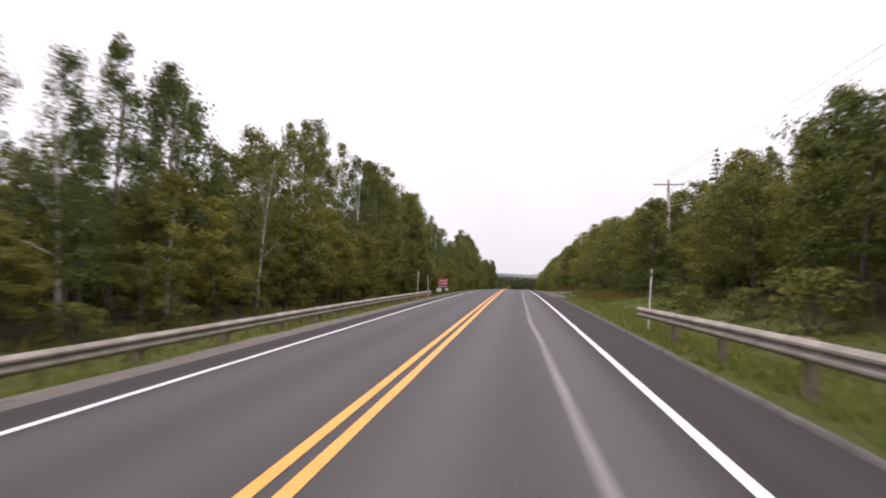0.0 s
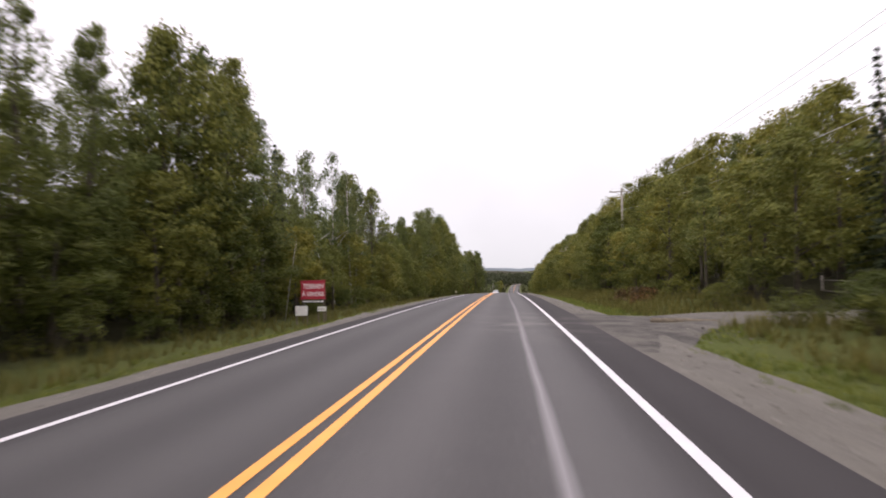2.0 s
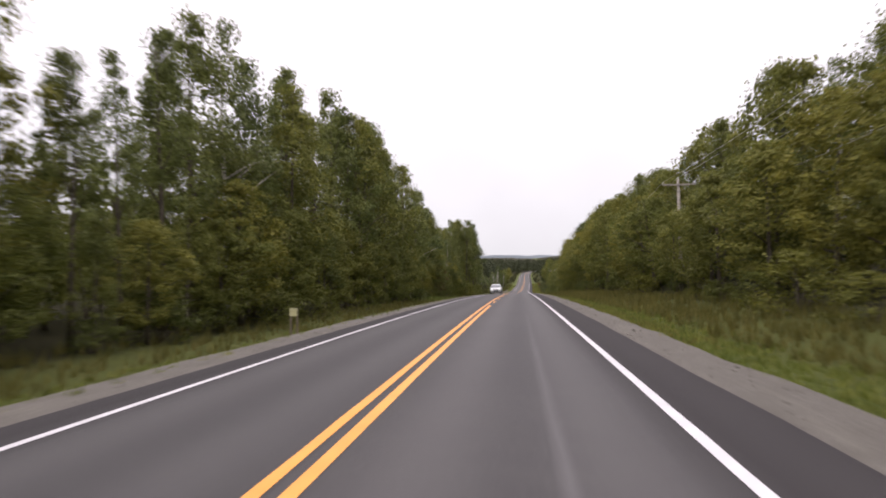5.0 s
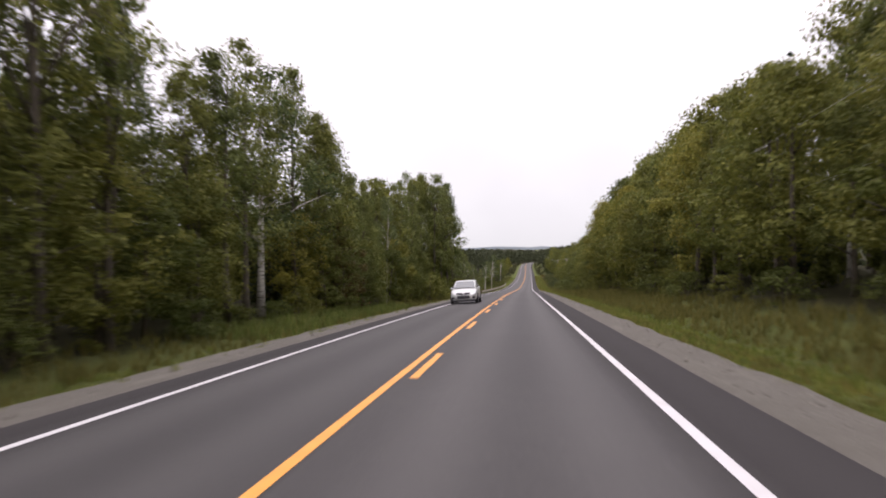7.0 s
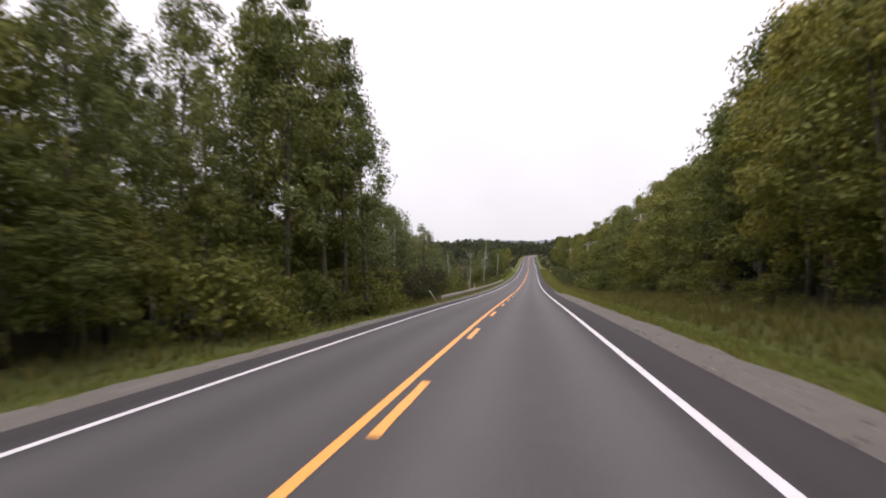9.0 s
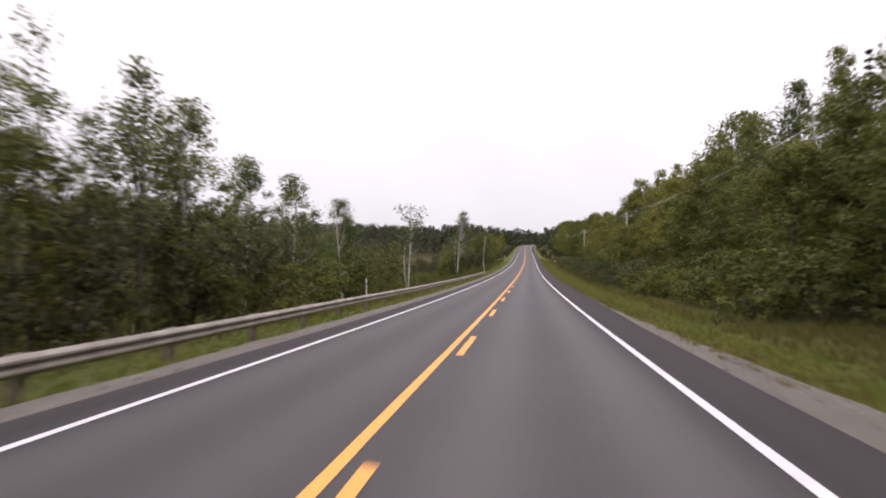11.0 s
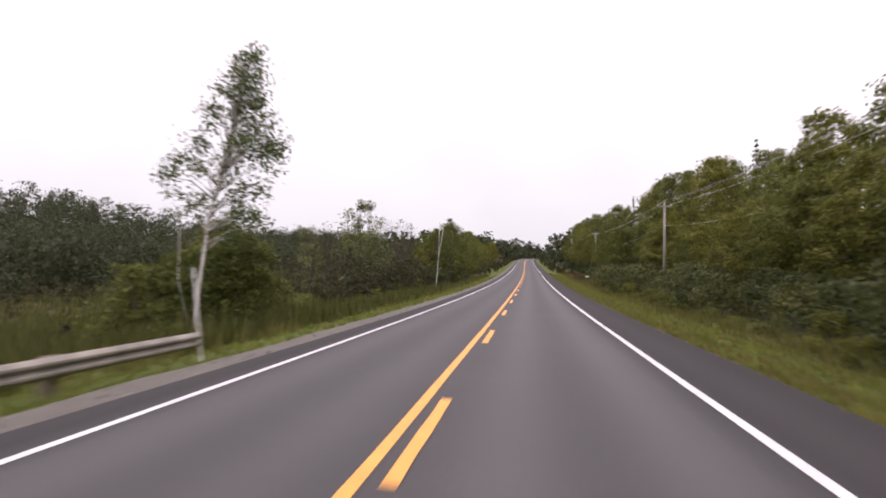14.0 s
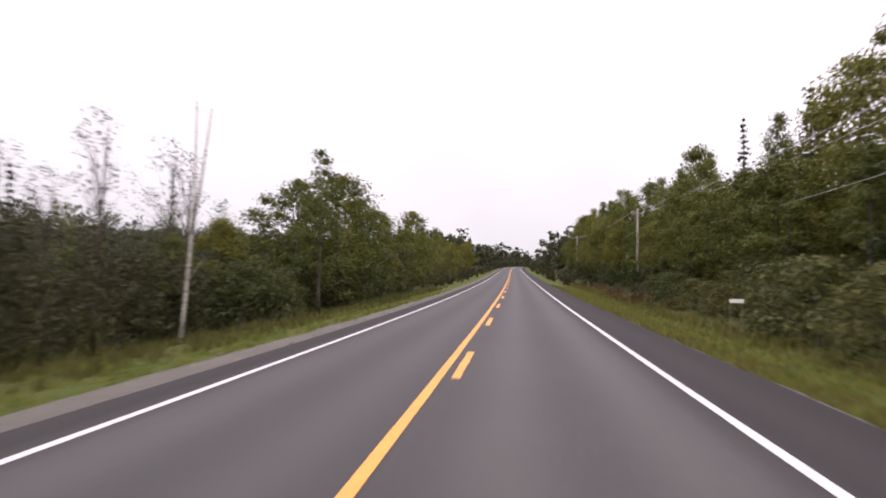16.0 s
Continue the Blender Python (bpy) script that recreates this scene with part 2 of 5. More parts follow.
def leaf_material(name, dark, mid_, light, autumn=0.0):
    m, n, l, b = material(name, 0.65, 0.0, 0.25)
    info = n.new("ShaderNodeObjectInfo").outputs["Random"]
    isl = n.new("ShaderNodeNewGeometry").outputs["Random Per Island"]
    c = ramp(n, l, isl, [(0.0, dark), (0.5, mid_), (1.0, light)])
    age = noise_node(n, l, n.new("ShaderNodeTexCoord").outputs["Object"], 0.9, 2.0)
    c = mix(n, l, 1.0, c, ramp(n, l, age, [(0.3, (0.78, 0.80, 0.80)), (0.5, (1.0, 1.0, 1.0)), (0.7, (1.22, 1.18, 1.05))]), "MULTIPLY")
    tone = ramp(n, l, info, [(0.0, (0.62, 0.70, 0.62)), (0.5, (1.0, 1.0, 1.0)), (1.0, (1.25, 1.12, 0.85))])
    c = mix(n, l, 1.0, c, tone, "MULTIPLY")
    if autumn:
        o = n.new("ShaderNodeTexCoord").outputs["Object"]
        rust = maths(n, l, "MULTIPLY", maths(n, l, "GREATER_THAN", noise_node(n, l, o, 0.5, 2.0), 0.6), autumn)
        c = mix(n, l, rust, c, (0.16, 0.075, 0.025))
    l.new(c, b.inputs["Base Color"])
    tr = n.new("ShaderNodeBsdfTranslucent")
    l.new(c, tr.inputs["Color"])
    ms = n.new("ShaderNodeMixShader")
    ms.inputs[0].default_value = 0.38
    l.new(b.outputs[0], ms.inputs[1])
    l.new(tr.outputs[0], ms.inputs[2])
    l.new(ms.outputs[0], n["Material Output"].inputs["Surface"])
    return m


def birch_bark():
    m, n, l, b = material("birch_bark", 0.75)
    o = n.new("ShaderNodeTexCoord").outputs["Object"]
    mp = n.new("ShaderNodeMapping")
    mp.inputs["Scale"].default_value = (1.5, 1.5, 7.0)
    l.new(o, mp.inputs[0])
    f = noise_node(n, l, mp.outputs[0], 2.2, 4.0)
    c = ramp(n, l, f, [(0.36, (0.05, 0.045, 0.04)), (0.44, (0.40, 0.38, 0.34)), (0.8, (0.58, 0.55, 0.50))])
    l.new(c, b.inputs["Base Color"])
    bump(n, l, b, f, 0.3, 0.02)
    return m


def stone_material():
    m, n, l, b = material("gravel_stone", 0.9, 0.0, 0.25)
    isl = n.new("ShaderNodeNewGeometry").outputs["Random Per Island"]
    grain = noise_node(n, l, n.new("ShaderNodeTexCoord").outputs["Object"], 60.0, 4.0)
    c = ramp(n, l, isl, [(0.0, (0.07, 0.064, 0.055)), (0.5, (0.16, 0.148, 0.127)), (1.0, (0.30, 0.28, 0.245))])
    l.new(mix(n, l, maths(n, l, "MULTIPLY", grain, 0.4), c, (0.08, 0.074, 0.064)), b.inputs["Base Color"])
    bump(n, l, b, grain, 0.4, 0.01)
    return m


STONE = stone_material()
ASPHALT, GRAVEL, GROUND = asphalt_material(), gravel_material(), ground_material()
WHITE_LINE = plain("white_line_paint", (0.62, 0.605, 0.615), 0.6, vary=0.16, scale=3.0)
YELLOW_LINE = plain("yellow_line_paint", (0.80, 0.35, 0.070), 0.6, vary=0.14, scale=3.0)
GALVANISED = plain("weathered_galvanised_steel", (0.31, 0.28, 0.24), 0.7, 0.1, vary=0.45, scale=1.5)
OLD_WOOD = plain("weathered_wood", (0.17, 0.14, 0.10), 0.9, vary=0.4)
POLE_WOOD = plain("grey_pole_wood", (0.33, 0.30, 0.26), 0.9, vary=0.3, scale=2.0)
WHITE_PAINT = plain("white_paint", (0.78, 0.77, 0.73), 0.5, vary=0.12)
GREEN_PAINT = plain("green_paint", (0.05, 0.22, 0.14), 0.5)
RED_PAINT = plain("red_sign_paint", (0.42, 0.035, 0.055), 0.5, vary=0.15)
DARK_PAINT = plain("dark_sign_paint", (0.05, 0.06, 0.055), 0.5)
YELLOW_SIGN = plain("pale_yellow_sign", (0.48, 0.46, 0.26), 0.5)
BARK = plain("grey_brown_bark", (0.105, 0.088, 0.066), 0.95, vary=0.45, scale=3.0)
BIRCH_BARK = birch_bark()
LEAF_ASPEN = leaf_material("aspen_leaves", (0.087, 0.102, 0.027), (0.127, 0.150, 0.038), (0.177, 0.197, 0.059))
LEAF_MAPLE = leaf_material("maple_leaves", (0.087, 0.098, 0.021), (0.129, 0.144, 0.030), (0.175, 0.184, 0.043), 0.08)
LEAF_POPLAR = leaf_material("poplar_leaves", (0.118, 0.128, 0.027), (0.170, 0.180, 0.038), (0.228, 0.226, 0.056))
LEAF_BIRCH = leaf_material("birch_leaves", (0.070, 0.089, 0.029), (0.116, 0.144, 0.051), (0.181, 0.204, 0.088))
LEAF_SPRUCE = leaf_material("spruce_needles", (0.018, 0.029, 0.012), (0.035, 0.052, 0.023), (0.062, 0.080, 0.037))
LEAF_ALDER = leaf_material("alder_leaves", (0.074, 0.087, 0.019), (0.113, 0.130, 0.027), (0.166, 0.177, 0.047), 0.06)
LEAF_RUST = leaf_material("rusty_leaves", (0.05, 0.034, 0.014), (0.10, 0.062, 0.025), (0.17, 0.10, 0.04))
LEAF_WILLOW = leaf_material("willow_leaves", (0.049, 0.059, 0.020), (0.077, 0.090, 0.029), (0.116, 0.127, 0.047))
LEAF_SCRUB = leaf_material("dull_scrub_leaves", (0.049, 0.047, 0.022), (0.079, 0.074, 0.034), (0.118, 0.106, 0.052))
# leaves of the far woods, greyed in colour to stand for air haze
LEAF_FAR_HAZY = leaf_material("hazy_far_leaves", (0.044, 0.052, 0.026), (0.068, 0.078, 0.040), (0.100, 0.108, 0.058))
GRASS_BLADE = leaf_material("verge_grass", (0.076, 0.108, 0.021), (0.138, 0.180, 0.042), (0.215, 0.232, 0.076))
DRY_BLADE = leaf_material("dry_grass_blades", (0.120, 0.105, 0.028), (0.190, 0.165, 0.046), (0.27, 0.235, 0.075))
WEED = leaf_material("tall_weeds", (0.070, 0.076, 0.020), (0.122, 0.122, 0.034), (0.185, 0.170, 0.060), 0.07)

# ---------------------------------------------------------------- the road's line and levels
GRADE = [0.204, 0.187, 0.168, -0.188, -0.643, -1.168, -1.549, -1.956, -2.413, -2.763, -2.838, -3.212, -2.964, -2.429, -2.018, -1.686, -1.188, -0.664, -0.183, 0.097, 0.273, 0.391, 0.472, 0.543, 0.61, 0.7, 0.55, 0.0, -0.8, -1.4, -1.5, -1.2, -0.6, 0, 0]
HEADING = [0, 0, -0.333, 0.193, 0.759, 1.079, 1.186, 0.683, 0.791, 2.5, 14, 24]
S_FINE = np.arange(-150.0, 1002.0, 2.0)
g_fine = np.tan(np.radians(np.interp(S_FINE, np.arange(-30, 1000, 30), GRADE)))
h_fine = np.tan(np.radians(np.interp(S_FINE, np.arange(-60, 1000, 90), HEADING)))
Z_FINE = np.concatenate([[0], np.cumsum(g_fine[1:] + g_fine[:-1])])
X_FINE = np.concatenate([[0], np.cumsum(h_fine[1:] + h_fine[:-1])])
Z_FINE -= np.interp(0, S_FINE, Z_FINE)
X_FINE -= np.interp(0, S_FINE, X_FINE)
CROWN = 0.032


def centre(s):
    return np.interp(s, S_FINE, X_FINE)


def level(s):
    return np.interp(s, S_FINE, Z_FINE)


def step(a, b, v):
    k = np.clip((v - a) / (b - a), 0, 1)
    return k * k * (3 - 2 * k)


def lie(u, s):
    """Height of the ground above the road's centre line, u metres to its right."""
    u, s = np.asarray(u, float), np.asarray(s, float)
    wood_l = np.interp(-u, [0, 3.9, 4.7, 5.7, 8.0, 10.0, 13, 20, 40, 120, 400, 3000], [-.05, -.17, -.22, -.50, -.95, -.95, -.7, -.3, .5, 3, 6, 6])
    bank_l = np.interp(-u, [0, 3.9, 4.7, 5.7, 9, 13, 18, 30, 88, 115, 200, 300, 3000], [-.05, -.17, -.22, -.42, -.9, -1.6, -2.3, -2.8, -3.0, 5.0, 20, 26, 26])
    open_l = step(318, 352, s) * (1 - step(620, 680, s))
    left = wood_l * (1 - open_l) + bank_l * open_l
    wood_r = np.interp(u, [0, 4.2, 5.2, 6, 7.8, 10, 12.5, 18, 30, 120, 400, 3000], [-.05, -.19, -.26, -.40, -.70, -.35, .25, 1.1, 2.0, 6, 8, 8])
    low_r = np.interp(u, [0, 4.6, 5.4, 7, 9, 11, 14, 20, 30, 120, 400, 3000], [-.05, -.20, -.30, -.55, -.85, -.75, -.2, .9, 2.0, 9, 12, 12])
    flat_r = step(300, 360, s)
    right = wood_r * (1 - flat_r) + low_r * flat_r
    drive = step(79.5, 82, s) * (1 - step(88.5, 91, s)) * step(4.0, 5.5, u) * (1 - step(24, 30, u))
    right = right * (1 - drive) + np.interp(u, [0, 4.2, 8, 16, 30], [-.05, -.20, -.30, -.1, .8]) * drive
    far = step(1100, 2400, s) * 14 + step(2400, 4200, s) * 10
    rough = (np.sin(u * 1.31 + s * 0.63) * np.sin(s * 0.41 - u * 0.7) * 0.12) * step(6, 9, np.abs(u))
    return np.where(u < 0, left, right) + rough + far


def spot(u, s, up=0.0):
    return Vector((float(centre(s)) + u, s, float(level(s) + lie(u, s)) + up))


# ---------------------------------------------------------------- mesh helpers
def mesh_object(name, verts, faces, mat, parent=None, label="", smooth=False, uvs=None):
    me = bpy.data.meshes.new(name)
    me.from_pydata(verts if isinstance(verts, list) else verts.tolist(), [], faces if isinstance(faces, list) else faces.tolist())
    if uvs is not None:
        layer = me.uv_layers.new(name="UVMap")
        loop_v = np.zeros(len(me.loops), dtype=np.int32)
        me.loops.foreach_get("vertex_index", loop_v)
        layer.data.foreach_set("uv", np.asarray(uvs, dtype=np.float32)[loop_v].ravel())
    for m in mat if isinstance(mat, (list, tuple)) else [mat]:
        me.materials.append(m)
    if smooth:
        me.polygons.foreach_set("use_smooth", [True] * len(me.polygons))
    me.update()
    ob = new(name, me)
    if parent is not None:
        ob.parent = parent
    if label:
        tagged(ob, label)
    return ob


def part(name, bm, mat, parent, label=""):
    me = bpy.data.meshes.new(name)
    bm.to_mesh(me)
    bm.free()
    me.materials.append(mat)
    ob = new(name, me)
    ob.parent = parent
    if label:
        tagged(ob, label)
    return ob


def box_bm(sx, sy, sz, at=(0, 0, 0), bevel=0.0, turn=None):
    bm = bmesh.new()
    bmesh.ops.create_cube(bm, size=1)
    bmesh.ops.scale(bm, vec=(sx, sy, sz), verts=bm.verts)
    if bevel:
        bmesh.ops.bevel(bm, geom=bm.edges[:], offset=bevel, segments=2, affect="EDGES", profile=0.6)
    if turn is not None:
        bmesh.ops.transform(bm, matrix=turn, verts=bm.verts)
    bmesh.ops.translate(bm, vec=at, verts=bm.verts)
    return bm


def tube(points, radii, sides=6):
    """Vertices and faces of a tube along points."""
    pts = np.asarray(points, float)
    v, f = [], []
    ang = np.linspace(0, 2 * np.pi, sides, endpoint=False)
    for k, p in enumerate(pts):
        d = pts[min(k + 1, len(pts) - 1)] - pts[max(k - 1, 0)]
        d = d / (np.linalg.norm(d) + 1e-9)
        a = np.cross(d, (0.3, 0.95, 0.1) if abs(d[2]) > 0.7 else (0, 0, 1.0))
        a /= np.linalg.norm(a) + 1e-9
        b = np.cross(d, a)
        v += [(p + radii[k] * (np.cos(t) * a + np.sin(t) * b)).tolist() for t in ang]
    for k in range(len(pts) - 1):
        for j in range(sides):
            i, i2 = k * sides + j, k * sides + (j + 1) % sides
            f.append((i, i2, i2 + sides, i + sides))
    f.append(tuple(range((len(pts) - 1) * sides, len(pts) * sides)))
    f.append(tuple(reversed(range(sides))))
    return v, f


def merge(pieces):
    v, f = [], []
    for a, b in pieces:
        k = len(v)
        v += a
        f += [tuple(i + k for i in q) for q in b]
    return v, f


def strip(name, edges, s_all, mat, parent=None, lift=0.0, skirt=0.0, label=""):
    """A band along the road; edges: u as numbers or functions of s."""
    cols = [np.array([e(s) if callable(e) else e for s in s_all]) for e in edges]
    rows_ = []
    for c in cols:
        rows_.append(np.stack([centre(s_all) + c, s_all, level(s_all) - CROWN * np.abs(c) + lift], -1))
    uv = [np.stack([c, s_all], -1) for c in cols]
    if skirt:
        rows_.insert(0, rows_[0] + [-0.05, 0, -skirt])
        rows_.append(rows_[-1] + [0.05, 0, -skirt])
        uv.insert(0, uv[0])
        uv.append(uv[-1])
    n, m = len(rows_), len(s_all)
    v = np.concatenate(rows_)
    f = [(i * m + k, (i + 1) * m + k, (i + 1) * m + k + 1, i * m + k + 1) for i in range(n - 1) for k in range(m - 1)]
    return mesh_object(name, v, f, mat, parent, label, uvs=np.concatenate(uv))


# ---------------------------------------------------------------- ground, road, markings
S_ROAD = np.arange(-60.0, 960.0, 3.0)
S_GROUND = np.concatenate([np.arange(-400, -60, 40.0), np.arange(-60, 640, 3.0), np.arange(640, 1000, 12.0), np.arange(1000, 4600, 120.0)])
U_GROUND = np.array([-3000, -1600, -900, -500, -300, -220, -180, -150, -125, -110, -95, -75, -58, -45, -36, -29, -24, -20, -17, -15, -13, -11.5, -10,
                     -9, -8, -7, -6.2, -5.5, -4.9, -4.4, -3.7, -2, 0, 2, 4.0, 4.5, 5.0, 5.6, 6.3, 7, 7.8, 8.8, 10, 11.2, 12.5, 14, 16, 18, 21, 25, 30, 38,
                     50, 70, 100, 140, 200, 300, 500, 900, 1600, 3000.0])
gu, gs = np.meshgrid(U_GROUND, S_GROUND, indexing="ij")
gv = np.stack([centre(gs) + gu, gs, level(gs) + lie(gu, gs)], -1).reshape(-1, 3)
m_ = len(S_GROUND)
gf = [(i * m_ + k, (i + 1) * m_ + k, (i + 1) * m_ + k + 1, i * m_ + k + 1) for i in range(len(U_GROUND) - 1) for k in range(m_ - 1)]
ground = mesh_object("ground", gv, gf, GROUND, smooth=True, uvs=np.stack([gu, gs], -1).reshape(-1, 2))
tagged(ground, "grassy verges, forest floor and rusty marsh beside the road", "ground", kind="structure")


def wander(seed, amount, scale):
    return lambda s: amount * (noise.noise(Vector((s * scale, seed, 0))) + 0.5 * noise.noise(Vector((s * scale * 3.7, seed, 5))))


def paved_right(s):
    base = 4.24 + 0.50 * float(step(325, 365, s)) + 0.24 * float(1 - step(54, 57, s))
    return base + wander(3.1, 0.06, 0.4)(s)


def gravel_right(s):
    wide = 5.40 - 1.05 * float(1 - step(56.5, 60, s)) - 0.68 * float(step(318, 350, s)) + 0.25 * float(step(52, 62, s) * (1 - step(90, 100, s)))
    return max(wide, paved_right(s) + 0.08) + wander(8.2, 0.16, 0.5)(s)


road = strip("road", [-3.86, -3.1, -1.5, 0, 1.5, 2.06, 3.2, paved_right], S_ROAD, ASPHALT, skirt=0.09)
tagged(road, "worn grey asphalt road with a paler seam in one lane", "road", kind="structure")
shoulder_l = strip("gravel_shoulder", [lambda s: -4.62 - 0.46 * float(step(80, 96, s) * (1 - step(262, 282, s))) + wander(1.7, 0.16, 0.5)(s), -4.3, -3.8], np.arange(-60.0, 960.0, 1.0), GRAVEL, lift=-0.03, skirt=0.12)
tagged(shoulder_l, "narrow grey gravel shoulder along the asphalt", "shoulder", kind="structure")
shoulder_r = strip("gravel_shoulder", [4.0, 4.6, gravel_right], np.arange(-60.0, 960.0, 1.0), GRAVEL, lift=-0.03, skirt=0.12)
tagged(shoulder_r, "grey gravel shoulder along the asphalt", "shoulder", kind="structure")

markings = tagged(new("road_markings"), "white edge lines and double yellow centre line", "road markings", kind="structure")


def rag(base, seed):
    return lambda s: base + wander(seed, 0.008, 1.9)(s)


S_LINE = np.arange(-60.0, 960.0, 1.0)
strip("edge_line", [rag(-3.10, 1), rag(-2.98, 2)], S_LINE, WHITE_LINE, markings, 0.005)
strip("edge_line", [rag(3.135, 3), rag(3.265, 4)], S_LINE, WHITE_LINE, markings, 0.005)
strip("centre_line", [rag(-0.18, 5), rag(-0.06, 6)], S_LINE, YELLOW_LINE, markings, 0.005)
strip("centre_line", [rag(0.06, 7), rag(0.18, 8)], np.arange(-60.0, 184.0, 1.0), YELLOW_LINE, markings, 0.005)
dash_mesh = None
for k in range(20, 85):
    s0 = 7.27 + 9 * k
    at = Vector((float(centre(s0 + 1.5)) + 0.12, s0 + 1.5, float(level(s0 + 1.5)) - CROWN * 0.12 + 0.006))
    ahead = Vector((float(centre(s0 + 3) - centre(s0)), 3.0, float(level(s0 + 3) - level(s0))))
    if dash_mesh is None:
        bm = bmesh.new()
        for yy in (-1.5, -0.75, 0, 0.75, 1.5):
            for xx in (-0.062, 0.062):
                bm.verts.new((xx + 0.006 * math.sin(yy * 5 + xx * 40), yy + 0.03 * math.sin(xx * 90), 0))
        bm.verts.ensure_lookup_table()
        for j in range(4):
            bm.faces.new([bm.verts[2 * j], bm.verts[2 * j + 1], bm.verts[2 * j + 3], bm.verts[2 * j + 2]])
        dash_ob = part("centre_dash", bm, YELLOW_LINE, markings)
        dash_mesh = dash_ob.data
    else:
        dash_ob = new("centre_dash", dash_mesh)
        dash_ob.parent = markings
    dash_ob.matrix_basis = Matrix.Translation(at) @ ahead.to_track_quat("Y", "Z").to_matrix().to_4x4()

# gravel drive into the woods on the right
def drive_edges(u):
    return np.interp(u, [4.4, 5.0, 5.8, 8.2, 30], [74.5, 76.5, 79.2, 84.6, 85.2]), np.interp(u, [4.4, 5.7, 7.5, 30], [93.0, 90.8, 89.4, 89.8])


dv, df, duv = [], [], []
du = [4.12, 4.6, 5.5, 7, 9, 12, 16, 20, 25, 30]
for k, q in enumerate(du):
    low, high = drive_edges(q)
    for j in range(9):
        s = low + (high - low) * j / 8 + 0.2 * math.sin(q * 2 + j)
        p = spot(q, s, 0.068 - (0.12 if j in (0, 8) else 0) - (0.05 if q < 4.2 else 0))
        dv.append(p[:])
        duv.append((q, s))
df = [(k * 9 + j, k * 9 + 9 + j, k * 9 + 10 + j, k * 9 + 1 + j) for k in range(len(du) - 1) for j in range(8)]


def drive_material():
    m, n, l, b = material("dusty_broken_asphalt", 0.92, 0.0, 0.2)
    uv = n.new("ShaderNodeUVMap").outputs[0]
    fine, mid, worn = noise_node(n, l, uv, 16.0, 6.0, 0.8), noise_node(n, l, uv, 0.8, 5.0, 0.65), noise_node(n, l, uv, 2.6, 5.0, 0.75)
    old = ramp(n, l, fine, [(0.3, (0.026, 0.024, 0.023)), (0.7, (0.062, 0.057, 0.054))])
    dust = ramp(n, l, fine, [(0.3, (0.075, 0.069, 0.059)), (0.7, (0.165, 0.153, 0.132))])
    far = n.new("ShaderNodeSeparateXYZ")
    l.new(uv, far.inputs[0])
    loose = maths(n, l, "MULTIPLY", maths(n, l, "SUBTRACT", far.outputs[0], 6.0), 0.2, True)
    share = maths(n, l, "ADD", ramp(n, l, mid, [(0.42, (0.12, 0.12, 0.12)), (0.60, (0.9, 0.9, 0.9))]), loose, True)
    c = mix(n, l, share, old, dust)
    l.new(mix(n, l, ramp(n, l, worn, [(0.34, (0.6, 0.6, 0.6)), (0.42, (0, 0, 0))]), c, (0.024, 0.021, 0.020)), b.inputs["Base Color"])
    bump(n, l, b, fine, 0.7, 0.02)
    return m


drive = mesh_object("gravel_drive", dv, df, drive_material(), smooth=True, uvs=duv)
tagged(drive, "dusty drive of broken asphalt and gravel turning off the road", "driveway", kind="structure")

# distant ridges; the haze over them is painted as a blue-grey base colour
HAZY_HILL = plain("hazy_distant_forest", (0.16, 0.185, 0.20), 1.0, spec=0.0, vary=0.12, scale=0.004)
for dist, base_h, amp, seed, tone in ((4300, 26, 22, 2.0, HAZY_HILL), (3300, 12, 9, 7.0, HAZY_HILL)):
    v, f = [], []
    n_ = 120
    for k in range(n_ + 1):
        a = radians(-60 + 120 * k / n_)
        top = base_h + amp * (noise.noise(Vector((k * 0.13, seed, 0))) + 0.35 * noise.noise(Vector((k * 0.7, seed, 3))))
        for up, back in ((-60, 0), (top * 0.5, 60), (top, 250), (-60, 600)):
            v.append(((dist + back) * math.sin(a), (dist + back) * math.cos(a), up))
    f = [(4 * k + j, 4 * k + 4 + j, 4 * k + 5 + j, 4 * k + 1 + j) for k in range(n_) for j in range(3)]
    tagged(mesh_object("backdrop", v, f, tone, smooth=True), "far wooded ridge, its haze painted as blue-grey colour", "hills", kind="structure")

# ---------------------------------------------------------------- woods
rng = np.random.default_rng(11)


def leaf_cloud(centres, size, up=0.35, r=rng, out=None):
    """One small triangle of leaves at each centre, facing outwards more or less."""
    n = len(centres)
    nrm = r.normal(size=(n, 3))
    if out is not None:
        nrm = nrm * 0.5 + out * 0.9
        nrm[:, 2] += up
    else:
        nrm[:, 2] = np.abs(nrm[:, 2]) + up
    nrm /= np.linalg.norm(nrm, axis=1, keepdims=True) + 1e-9
    a = np.cross(nrm, r.normal(size=(n, 3)))
    a /= np.linalg.norm(a, axis=1, keepdims=True) + 1e-9
    b = np.cross(nrm, a)
    k = (size * r.uniform(0.6, 1.3, n))[:, None]
    v = np.stack([centres + k * a, centres + k * (-0.6 * a + 0.55 * b), centres + k * (-0.6 * a - 0.55 * b)], 1).reshape(-1, 3)
    f = np.arange(3 * n).reshape(-1, 3)
    return v, f


